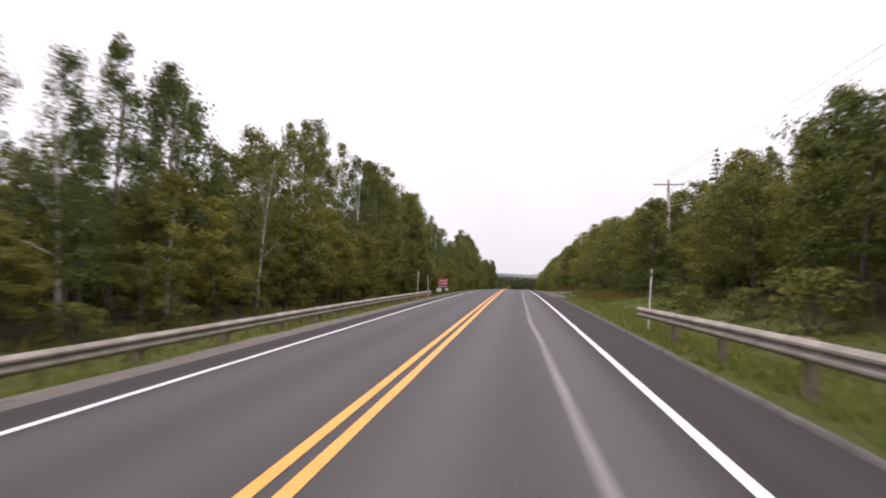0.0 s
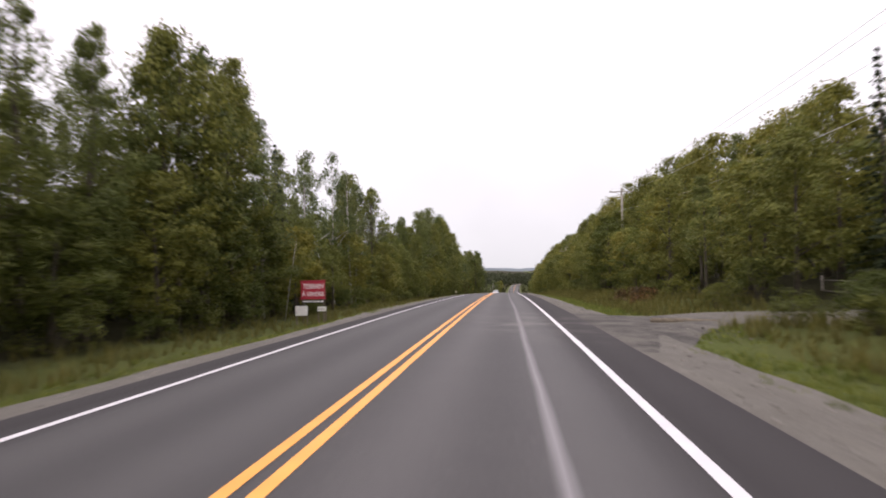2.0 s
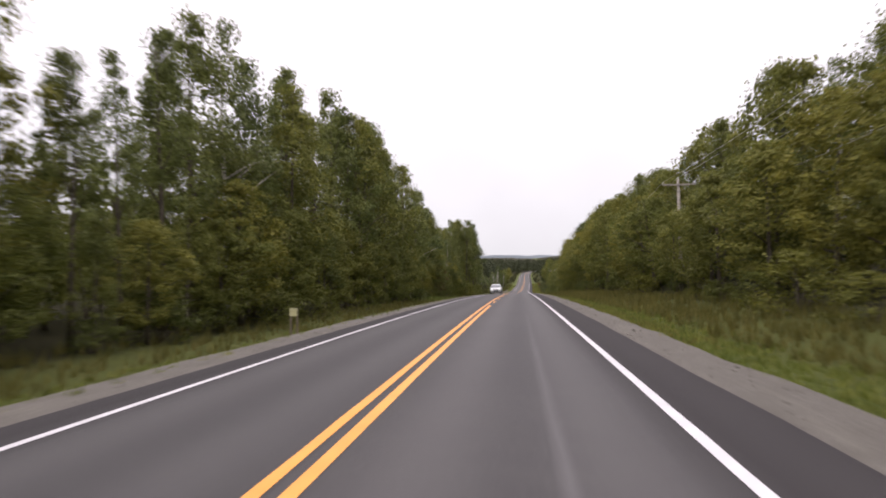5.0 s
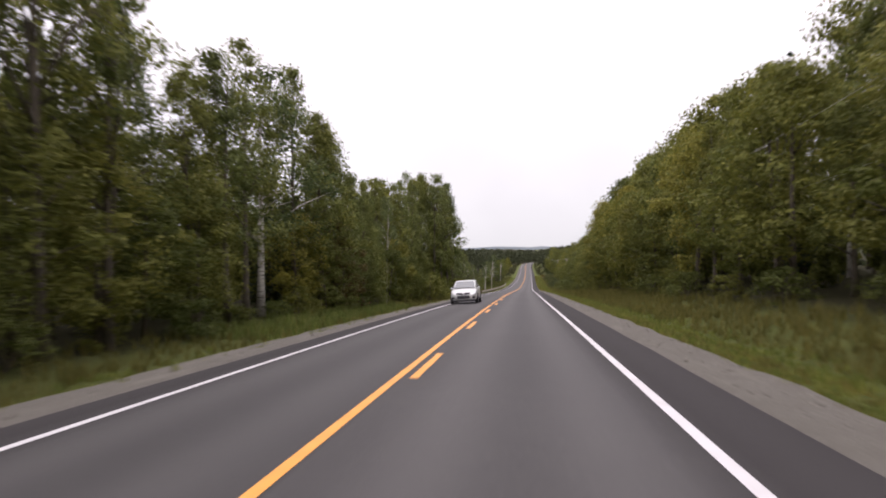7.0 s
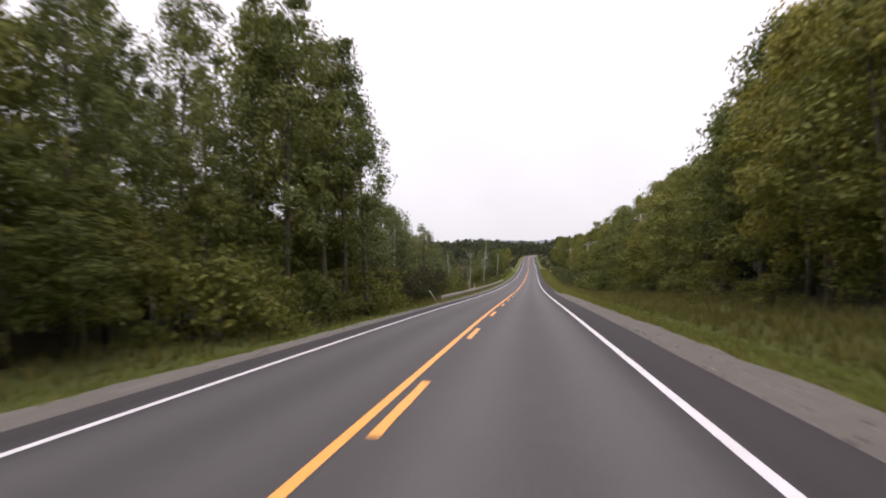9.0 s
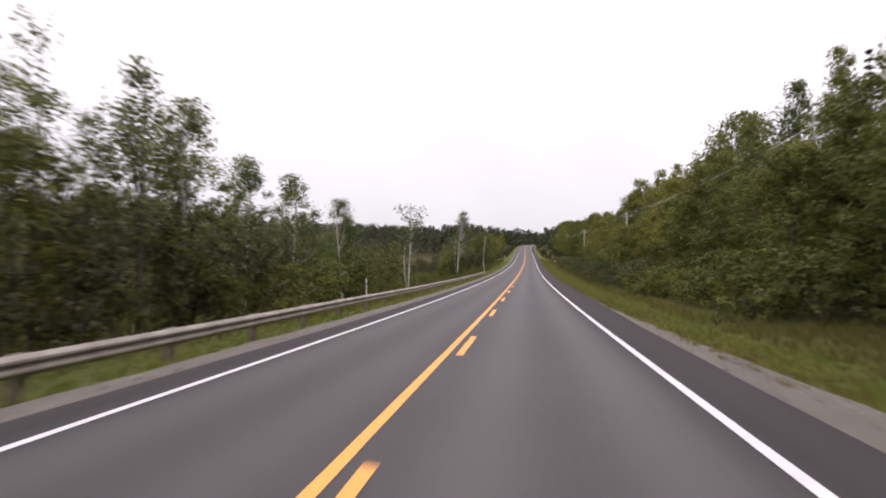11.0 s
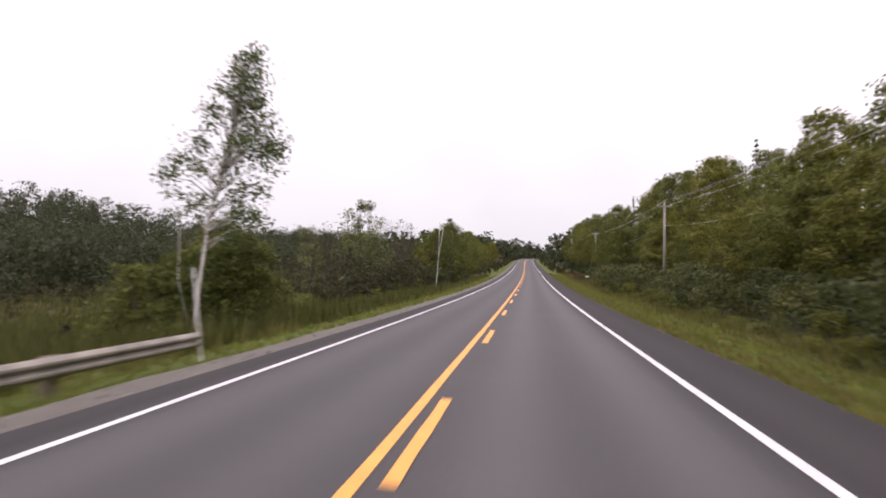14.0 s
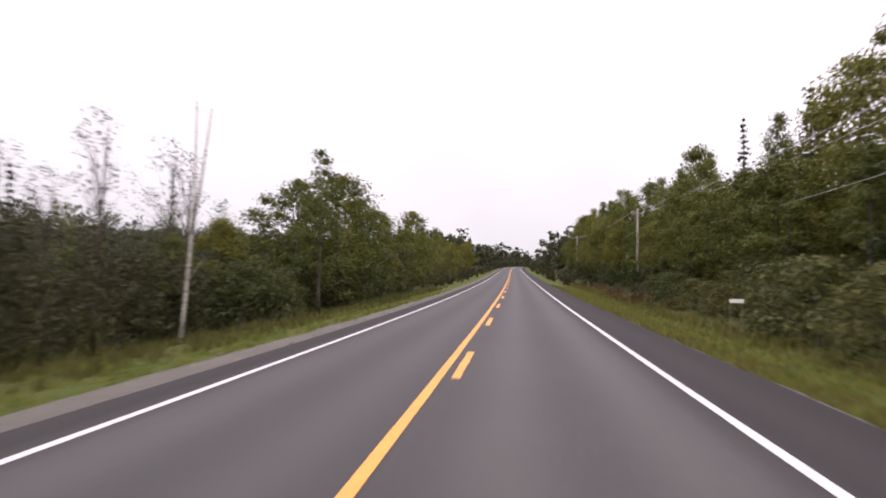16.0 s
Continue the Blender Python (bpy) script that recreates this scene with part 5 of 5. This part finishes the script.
# ---------------------------------------------------------------- power line
def utility_pole(s, top_z):
    base = spot(14.1, s, -0.2)
    top = float(level(s)) + top_z
    h = top - base.z
    ob = tagged(new("utility_pole"), "grey weathered wooden utility pole with one crossarm", "utility pole", "utility poles")
    mesh_object("pole", *tube([(0, 0, 0), (0.02, 0, h * 0.5), (0, 0, h)], [0.16, 0.135, 0.10], 10), POLE_WOOD, ob, smooth=True)
    arm = 2.5 if s < 210 else 1.3
    part("crossarm", box_bm(arm, 0.10, 0.12, (0, -0.14, h - 0.42), 0.012), POLE_WOOD, ob)
    for x0 in (-0.24 * arm, 0.24 * arm):
        mesh_object("brace", *tube([(x0, -0.16, h - 0.46), (0, -0.10, h - 1.05)], [0.014, 0.014], 4), GALVANISED, ob)
    for x0 in (-0.46 * arm, 0.0, 0.46 * arm):
        z0 = h - 0.36 if x0 else h
        y0 = -0.14 if x0 else 0.0
        v, f = tube([(x0, y0, z0), (x0, y0, z0 + 0.06), (x0, y0, z0 + 0.07), (x0, y0, z0 + 0.14), (x0, y0, z0 + 0.18)], [0.012, 0.014, 0.045, 0.04, 0.02], 8)
        mesh_object("insulator", v, f, WHITE_PAINT, ob)
    ob.matrix_basis = Matrix.Translation(base)
    return [Vector((base.x + dx, base.y + dy, top + dz)) for dx, dy, dz in ((-0.46 * arm, -0.14, -0.2), (0, 0, 0.16), (0.46 * arm, -0.14, -0.2), (-0.14, 0, -2.3))]


CABLE = plain("aluminium_cable", (0.5, 0.5, 0.49), 0.5, 0.2)
ends = [utility_pole(s, z) for s, z in POLES]
for a, b in zip(ends, ends[1:]):
    for k in range(4):
        p, q_ = a[k], b[k]
        sag = 0.9 if k < 3 else 1.2
        line = [p.lerp(q_, t / 14) - Vector((0, 0, sag * 4 * (t / 14) * (1 - t / 14))) for t in range(15)]
        ob = mesh_object("overhead_cable", *tube([w[:] for w in line], [0.010] * 15, 4), CABLE)
        tagged(ob, "thin sagging overhead cable strung between poles", "cable", "overhead cables")


# ---------------------------------------------------------------- signs
def signboard(name, label, u0, u1, z0, z1, s, mat, bars, ground_posts=True, frame_mat=None, thick=0.03):
    """A flat board across the road's line; z over the centre line; bars: (u0, u1, z0, z1) shares of the board."""
    ob = tagged(new(name), label, "sign", "roadside signs")
    c = Vector((float(centre(s)) + (u0 + u1) / 2, s, float(level(s)) + (z0 + z1) / 2))
    w, h = u1 - u0, z1 - z0
    part("board", box_bm(w, thick, h, (0, 0, 0), 0.006), mat, ob)
    if frame_mat:
        for z in (-h / 2, h / 2):
            part("frame", box_bm(w + 0.06, 0.05, 0.05, (0, 0, z), 0.006), frame_mat, ob)
    for a, b, lo, hi, bm_mat in bars:
        part("lettering", box_bm((b - a) * w, 0.006, (hi - lo) * h, ((a + b - 1) / 2 * w, -thick / 2 - 0.004, (lo + hi - 1) / 2 * h)), bm_mat, ob)
    if ground_posts:
        stake = 0.07 if h > 0.2 else 0.03
        foot = spot((u0 + u1) / 2, s).z - c.z - 0.2
        for x in (-w * 0.42, w * 0.42):
            part("post", box_bm(stake, stake, h / 2 - foot, (x, 0.055, (h / 2 + foot) / 2), 0.006), OLD_WOOD, ob)
    ob.matrix_basis = Matrix.Translation(c)
    return ob


PINKISH = plain("faded_white_letters", (0.74, 0.64, 0.64), 0.6, vary=0.1)


def written(text, width, height, at, mat, parent):
    """Raised letters fitted to a width and a height, facing the traffic."""
    cu = bpy.data.curves.new("lettering", "FONT")
    cu.body, cu.extrude, cu.offset = text, 0.004, 0.03
    tmp = bpy.data.objects.new("lettering", cu)
    scene.collection.objects.link(tmp)
    me = bpy.data.meshes.new_from_object(tmp.evaluated_get(bpy.context.evaluated_depsgraph_get()))
    bpy.data.objects.remove(tmp)
    lo = Vector([min(w.co[k] for w in me.vertices) for k in range(3)])
    hi = Vector([max(w.co[k] for w in me.vertices) for k in range(3)])
    for w in me.vertices:
        x, y = (w.co.x - lo.x) / (hi.x - lo.x) - 0.5, (w.co.y - lo.y) / (hi.y - lo.y) - 0.5
        w.co = Vector((at[0] + x * width, at[1] - w.co.z, at[2] + y * height))
    me.materials.append(mat)
    ob = new("lettering", me)
    ob.parent = parent
    return ob


advert = signboard("advertising_sign", "red wooden roadside sign with two lines of white letters", -9.46, -8.11, 0.42, 1.40, 97.8, RED_PAINT, [], True, RED_PAINT)
written("TERRAIN", 1.14, 0.27, (0.02, -0.02, 0.20), PINKISH, advert)
written("À VENDRE", 1.22, 0.30, (0.0, -0.02, -0.20), PINKISH, advert)
signboard("name_board", "narrow dark board hung under the red sign", -9.40, -8.16, 0.20, 0.36, 97.78, DARK_PAINT,
          [(0.04 + 0.16 * k, 0.16 + 0.16 * k, 0.25, 0.75, WHITE_PAINT) for k in range(6)], False)
signboard("small_sign", "plain white board standing low in the grass", -9.64, -8.97, -0.46, 0.06, 97.4, WHITE_PAINT, [])
signboard("small_sign", "small white board with an unreadable line", -8.42, -7.95, -0.24, 0.01, 97.4, WHITE_PAINT, [(0.15, 0.85, 0.4, 0.55, GALVANISED)])
signboard("marker_sign", "pale yellow square marker on a post", -7.1, -6.8, 0.08, 0.38, 172.5, YELLOW_SIGN, [])
signboard("small_sign", "narrow white board on stakes in the weeds", 7.75, 8.2, 0.56, 0.68, 488.0, WHITE_PAINT, [])

# ---------------------------------------------------------------- barrier on the drive
gate = tagged(new("metal_gate"), "pale metal bar gate closing the gravel drive", "gate")
g0 = spot(15.0, 86.2)
for z in (0.55, 1.0):
    mesh_object("rail", *tube([(0, 0, z), (0, 3.1, z), (0, 6.4, z)], [0.025] * 3, 8), GALVANISED, gate, smooth=True)
for y in (0, 6.4):
    mesh_object("post", *tube([(0, y, -0.4), (0, y, 1.2)], [0.05, 0.045], 8), GALVANISED, gate, smooth=True)
for y in (2.1, 4.2):
    mesh_object("stay", *tube([(0, y, 0.55), (0, y, 1.0)], [0.015, 0.015], 6), GALVANISED, gate)
part("plate", box_bm(0.02, 0.3, 0.25, (-0.04, 2.9, 0.8), 0.005), WHITE_PAINT, gate)
gate.matrix_basis = Matrix.Translation(g0)

# old asphalt kerb along the edge, broken off at its end
S_KERB = np.arange(8.0, 54.8, 0.6)
kv, kf = [], []
for k, a in enumerate(S_KERB):
    u0 = 4.47 + wander(6.3, 0.03, 0.9)(a)
    h = (0.055 + 0.02 * noise.noise(Vector((a * 1.3, 4, 0)))) * float(1 - step(53.6, 54.8, a)) * float(step(8, 11, a))
    z = float(level(a)) - CROWN * u0
    for du_, dz_ in ((-0.05, -0.02), (-0.02, h * 0.7), (0.02, h), (0.06, h * 0.9), (0.10, h * 0.2), (0.16, -0.16)):
        kv.append((float(centre(a)) + u0 + du_, a, z + dz_))
kf = [(k * 6 + j_, k * 6 + j_ + 1, k * 6 + j_ + 7, k * 6 + j_ + 6) for k in range(len(S_KERB) - 1) for j_ in range(5)]
KERB = plain("worn_asphalt_kerb", (0.095, 0.088, 0.08), 0.9, vary=0.55, scale=2.5)
tagged(mesh_object("asphalt_kerb", kv, kf, KERB, smooth=True), "low worn asphalt kerb with a pale rounded edge", "kerb", kind="structure")
OLD_ASPHALT = plain("old_dark_asphalt", (0.030, 0.0265, 0.026), 0.95, vary=0.5, scale=1.2)
fv = []
for k in range(8):
    for j_ in range(6):
        a = 54.6 + 4.6 * k / 7 + 0.12 * math.sin(j_ * 2.3 + k)
        reach = 4.08 + (0.35 + 1.75 * math.sin(math.pi * (0.12 + 0.80 * k / 7)) ** 0.8) * j_ / 5
        fv.append((float(centre(a)) + reach, a, float(level(a)) - CROWN * 4.08 + 0.005 - 0.05 * (reach - 4.08) - 0.10 * (j_ == 5 or k in (0, 7)) + 0.012 * math.sin(k * 2.7 + j_ * 1.9)))
ff = [(k * 6 + j_, k * 6 + j_ + 1, k * 6 + j_ + 7, k * 6 + j_ + 6) for k in range(7) for j_ in range(5)]
tagged(mesh_object("asphalt_spillway", fv, ff, OLD_ASPHALT, smooth=True), "broken dark asphalt patch running off the road's edge", "pavement", kind="structure")
for k in range(12):
    q2 = np.random.default_rng(300 + k)
    bm = bmesh.new()
    bmesh.ops.create_icosphere(bm, subdivisions=1, radius=q2.uniform(0.05, 0.13))
    for w in bm.verts:
        w.co = Vector((w.co.x * q2.uniform(0.8, 1.4), w.co.y * q2.uniform(0.8, 1.4), w.co.z * q2.uniform(0.35, 0.6)))
    me = bpy.data.meshes.new("asphalt_chunk")
    bm.to_mesh(me)
    bm.free()
    me.materials.append(OLD_ASPHALT if k % 3 else KERB)
    o = new("asphalt_chunk", me)
    o.location = spot(q2.uniform(4.7, 5.5), q2.uniform(57.9, 59.2) if k < 8 else q2.uniform(54.2, 55.2), 0.06)
    tagged(o, "broken lump of dark asphalt at the road's edge", "rubble", "broken asphalt")
log = tagged(new("log"), "weathered grey log lying beside the gravel drive", "log")
mesh_object("bark", *tube([spot(6.3, 85.15, 0.10)[:], spot(7.2, 85.35, 0.11)[:], spot(8.5, 85.5, 0.11)[:]], [0.10, 0.105, 0.085], 9), OLD_WOOD, log, smooth=True)

# dark worn apron at a field entrance
av, af = [], []
for k in range(7):
    for j in range(6):
        a = 460.6 + 6.6 * k / 6 + 0.35 * math.sin(j * 2.1 + k)
        b = 4.35 + (0.4 + 1.9 * math.sin(math.pi * min(1, max(0, k / 6))) ** 0.7) * j / 5 + 0.1 * math.sin(k * 1.7)
        av.append(spot(b, a, 0.05 - 0.09 * (j == 5 or k in (0, 6)))[:])
af = [(k * 6 + j, k * 6 + j + 1, k * 6 + j + 7, k * 6 + j + 6) for k in range(6) for j in range(5)]
apron = mesh_object("asphalt_apron", av, af, OLD_ASPHALT)
tagged(apron, "crumbling dark asphalt apron at a field entrance", "pavement", kind="structure")
for k in range(7):
    q2 = np.random.default_rng(500 + k)
    o = new("asphalt_chunk", bpy.data.objects["asphalt_chunk"].data)
    o.location = spot(q2.uniform(5.4, 6.6), q2.uniform(461.0, 466.8), 0.05)
    o.rotation_euler = (0, 0, q2.uniform(0, 6))
    tagged(o, "broken lump of dark asphalt at the road's edge", "rubble", "broken asphalt")

# ---------------------------------------------------------------- the oncoming car
def car_paint():
    m, n, l, b = material("silver_paint", 0.36, 0.5, 0.5)
    o = n.new("ShaderNodeTexCoord").outputs["Object"]
    c = ramp(n, l, noise_node(n, l, o, 2.5), [(0.3, (0.58, 0.60, 0.595)), (0.7, (0.67, 0.69, 0.685))])
    dirt = noise_node(n, l, o, 14.0)
    l.new(mix(n, l, maths(n, l, "MULTIPLY", dirt, 0.18), c, (0.36, 0.34, 0.31)), b.inputs["Base Color"])
    b.inputs["Coat Weight"].default_value = 0.5
    b.inputs["Coat Roughness"].default_value = 0.08
    return m


SILVER = car_paint()
CAR_GLASS = plain("tinted_glass", (0.17, 0.185, 0.19), 0.08, 0.0, 0.9, vary=0.05)
RUBBER = plain("tyre_rubber", (0.025, 0.025, 0.026), 0.85)
BLACK_PLASTIC = plain("black_plastic", (0.03, 0.03, 0.033), 0.6)
ALLOY = plain("grey_alloy", (0.45, 0.45, 0.46), 0.35, 0.8)
LAMP_GLASS = plain("lamp_glass", (0.36, 0.38, 0.38), 0.06, 0.0, 0.8, vary=0.1)


def loft(sections):
    """Closed skin through sections of equally many points, capped at both ends."""
    n = len(sections[0])
    v = [p for sec in sections for p in sec]
    f = [(k * n + j, k * n + (j + 1) % n, (k + 1) * n + (j + 1) % n, (k + 1) * n + j) for k in range(len(sections) - 1) for j in range(n)]
    f += [tuple(reversed(range(n))), tuple(range((len(sections) - 1) * n, len(sections) * n))]
    return v, f


def ring(y, w, zb, zs, zc, tuck=0.9):
    half = [(0, zb), (w * tuck * 0.9, zb), (w * tuck, zb + 0.04), (w * 0.985, zb + 0.16), (w, zb + (zs - zb) * 0.55), (w * 0.985, zs - 0.09), (w * 0.93, zs - 0.015), (w * 0.6, zs + (zc - zs) * 0.6), (0, zc)]
    pts = [(x, y, z) for x, z in half] + [(-x, y, z) for x, z in reversed(half[1:-1])]
    return pts


def hatchback():
    car = tagged(new("car"), "silver five-door hatchback coming the other way in its lane", "car")
    body = loft([ring(-2.08, 0.56, 0.34, 0.60, 0.62, 0.95), ring(-2.02, 0.70, 0.24, 0.68, 0.71, 0.95), ring(-1.86, 0.795, 0.21, 0.76, 0.81), ring(-1.5, 0.835, 0.20, 0.86, 0.91),
                 ring(-1.0, 0.845, 0.19, 0.94, 0.99), ring(-0.3, 0.848, 0.19, 0.97, 0.99), ring(0.6, 0.848, 0.19, 0.99, 1.0), ring(1.4, 0.842, 0.21, 1.0, 1.01),
                 ring(1.85, 0.81, 0.25, 0.99, 1.0), ring(2.07, 0.72, 0.36, 0.93, 0.94)])
    body = mesh_object("body", *body, SILVER, car, smooth=True)

    def cab(y, w0, w1, z0, z1):
        return [(-w0, y, z0), (-w1, y, z1 - 0.03), (-w1 * 0.85, y, z1), (w1 * 0.85, y, z1), (w1, y, z1 - 0.03), (w0, y, z0)]

    mesh_object("cabin", *loft([cab(-1.02, 0.70, 0.70, 0.90, 0.98), cab(-0.28, 0.775, 0.63, 0.90, 1.43), cab(0.1, 0.79, 0.625, 0.90, 1.485), cab(0.8, 0.79, 0.62, 0.90, 1.50),
                                 cab(1.5, 0.77, 0.60, 0.90, 1.46), cab(1.98, 0.70, 0.56, 0.90, 1.10)]), SILVER, car, smooth=False)

    def pane(name, corners, off):
        o = Vector(off)
        v = [tuple(Vector(c) + o) for c in corners] + [tuple(Vector(c) - o * 2) for c in corners]
        k = len(corners)
        f = [tuple(range(k)), tuple(reversed(range(k, 2 * k)))] + [(j, (j + 1) % k, k + (j + 1) % k, k + j) for j in range(k)]
        mesh_object(name, v, f, CAR_GLASS, car)

    pane("windscreen", [(-0.66, -0.99, 1.0), (0.66, -0.99, 1.0), (0.575, -0.33, 1.405), (-0.575, -0.33, 1.405)], (0, -0.012, 0.018))
    pane("rear_window", [(-0.60, 1.93, 1.13), (0.60, 1.93, 1.13), (0.53, 1.56, 1.40), (-0.53, 1.56, 1.40)], (0, 0.012, 0.016))
    for sd in (-1, 1):
        pane("side_window", [(sd * 0.772, -0.62, 1.02), (sd * 0.785, 0.38, 1.02), (sd * 0.652, 0.36, 1.415), (sd * 0.665, -0.10, 1.395)], (sd * 0.012, 0, 0.004))
        pane("side_window", [(sd * 0.785, 0.46, 1.02), (sd * 0.770, 1.38, 1.04), (sd * 0.645, 1.30, 1.40), (sd * 0.650, 0.44, 1.415)], (sd * 0.012, 0, 0.004))
        bm = box_bm(0.15, 0.09, 0.11, (sd * 0.875, -0.64, 1.0), 0.035)
        part("wing_mirror", bm, SILVER, car)
        part("mirror_foot", box_bm(0.10, 0.10, 0.12, (sd * 0.80, -0.62, 1.03), 0.02), BLACK_PLASTIC, car)
        v, f = loft([[(sd * 0.46, -1.985, 0.60), (sd * 0.70, -1.94, 0.60), (sd * 0.70, -1.93, 0.69), (sd * 0.46, -1.975, 0.66)],
                     [(sd * 0.56, -1.80, 0.66), (sd * 0.835, -1.62, 0.66), (sd * 0.82, -1.60, 0.80), (sd * 0.58, -1.74, 0.80)]])
        mesh_object("headlight", v, f, LAMP_GLASS, car)
        part("fog_lamp", box_bm(0.24, 0.10, 0.13, (sd * 0.60, -2.02, 0.40), 0.03), BLACK_PLASTIC, car)
        v, f = loft([[(sd * 0.68, 1.96, 0.78), (sd * 0.765, 1.93, 0.78), (sd * 0.745, 1.93, 1.0), (sd * 0.66, 1.96, 1.0)], [(sd * 0.66, 2.05, 0.78), (sd * 0.72, 2.04, 0.78), (sd * 0.70, 2.0, 1.0), (sd * 0.64, 2.0, 1.0)]])
        mesh_object("tail_lamp", v, f, RED_PAINT, car)
    for sd in (-1, 1):
        v, f = loft([[(sd * 0.04, -2.115, 0.56), (sd * 0.04, -2.085, 0.70), (sd * 0.04, -1.98, 0.70), (sd * 0.04, -2.0, 0.56)], [(sd * 0.42, -2.085, 0.595), (sd * 0.46, -2.050, 0.705), (sd * 0.46, -1.95, 0.705), (sd * 0.42, -1.95, 0.595)]])
        mesh_object("grille", v, f, BLACK_PLASTIC, car)
    part("badge", box_bm(0.14, 0.03, 0.11, (0, -2.115, 0.625), 0.02), ALLOY, car)
    part("bumper_intake", box_bm(0.80, 0.05, 0.19, (0, -2.075, 0.43), 0.03), BLACK_PLASTIC, car)
    part("cowl", box_bm(1.26, 0.04, 0.015, (0, -1.03, 0.99), 0.005), BLACK_PLASTIC, car)
    # black strip added for the shade below the silver bumper
    part("valance_shade", box_bm(1.40, 0.17, 0.11, (0, -1.96, 0.205), 0.04), BLACK_PLASTIC, car)
    for sd in (-1, 1):
        for y in (-1.28, 1.28):
            arch = bmesh.new()
            bmesh.ops.create_cone(arch, cap_ends=True, segments=24, radius1=0.36, radius2=0.36, depth=0.03, matrix=Matrix.Translation((sd * 0.838, y, 0.33)) @ Matrix.Rotation(radians(90), 4, "Y"))
            part("wheel_arch", arch, BLACK_PLASTIC, car)
            wheel = new("wheel")
            wheel.parent = car
            v, f = [], []
            prof = [(0.20, -0.09), (0.29, -0.10), (0.312, -0.07), (0.315, 0.0), (0.312, 0.07), (0.29, 0.10), (0.20, 0.09)]
            for j in range(28):
                t = 2 * math.pi * j / 28
                v += [(sd * x, rr * math.cos(t), rr * math.sin(t)) for rr, x in prof]
            for j in range(28):
                for k in range(6):
                    a, b = j * 7 + k, ((j + 1) % 28) * 7 + k
                    f.append((a, b, b + 1, a + 1))
            mesh_object("tyre", v, f, RUBBER, wheel, smooth=True)
            rim = bmesh.new()
            bmesh.ops.create_cone(rim, cap_ends=True, segments=24, radius1=0.205, radius2=0.205, depth=0.17)
            bmesh.ops.create_cone(rim, cap_ends=True, segments=12, radius1=0.05, radius2=0.04, depth=0.21)
            for j in range(6):
                t = 2 * math.pi * j / 6
                bmesh.ops.create_cube(rim, size=1, matrix=Matrix.Rotation(t, 4, "Z") @ Matrix.Translation((0.11, 0, 0.092)) @ Matrix.Diagonal((0.18, 0.045, 0.03, 1)))
            bmesh.ops.transform(rim, matrix=Matrix.Rotation(radians(90 * sd), 4, "Y"), verts=rim.verts)
            part("rim", rim, ALLOY, wheel)
            wheel.location = (sd * 0.782, y, 0.315)
    return car


car = hatchback()
CAR_S, CAR_U = 247.35, -2.02
ahead = Vector((float(centre(CAR_S + 2) - centre(CAR_S - 2)), 4.0, float(level(CAR_S + 2) - level(CAR_S - 2))))
car.matrix_basis = Matrix.Translation((float(centre(CAR_S)) + CAR_U, CAR_S, float(level(CAR_S)) - CROWN * abs(CAR_U) + 0.004)) @ ahead.to_track_quat("Y", "Z").to_matrix().to_4x4() @ Matrix.Rotation(radians(-CROWN * 57 * 1.0), 4, "Y")
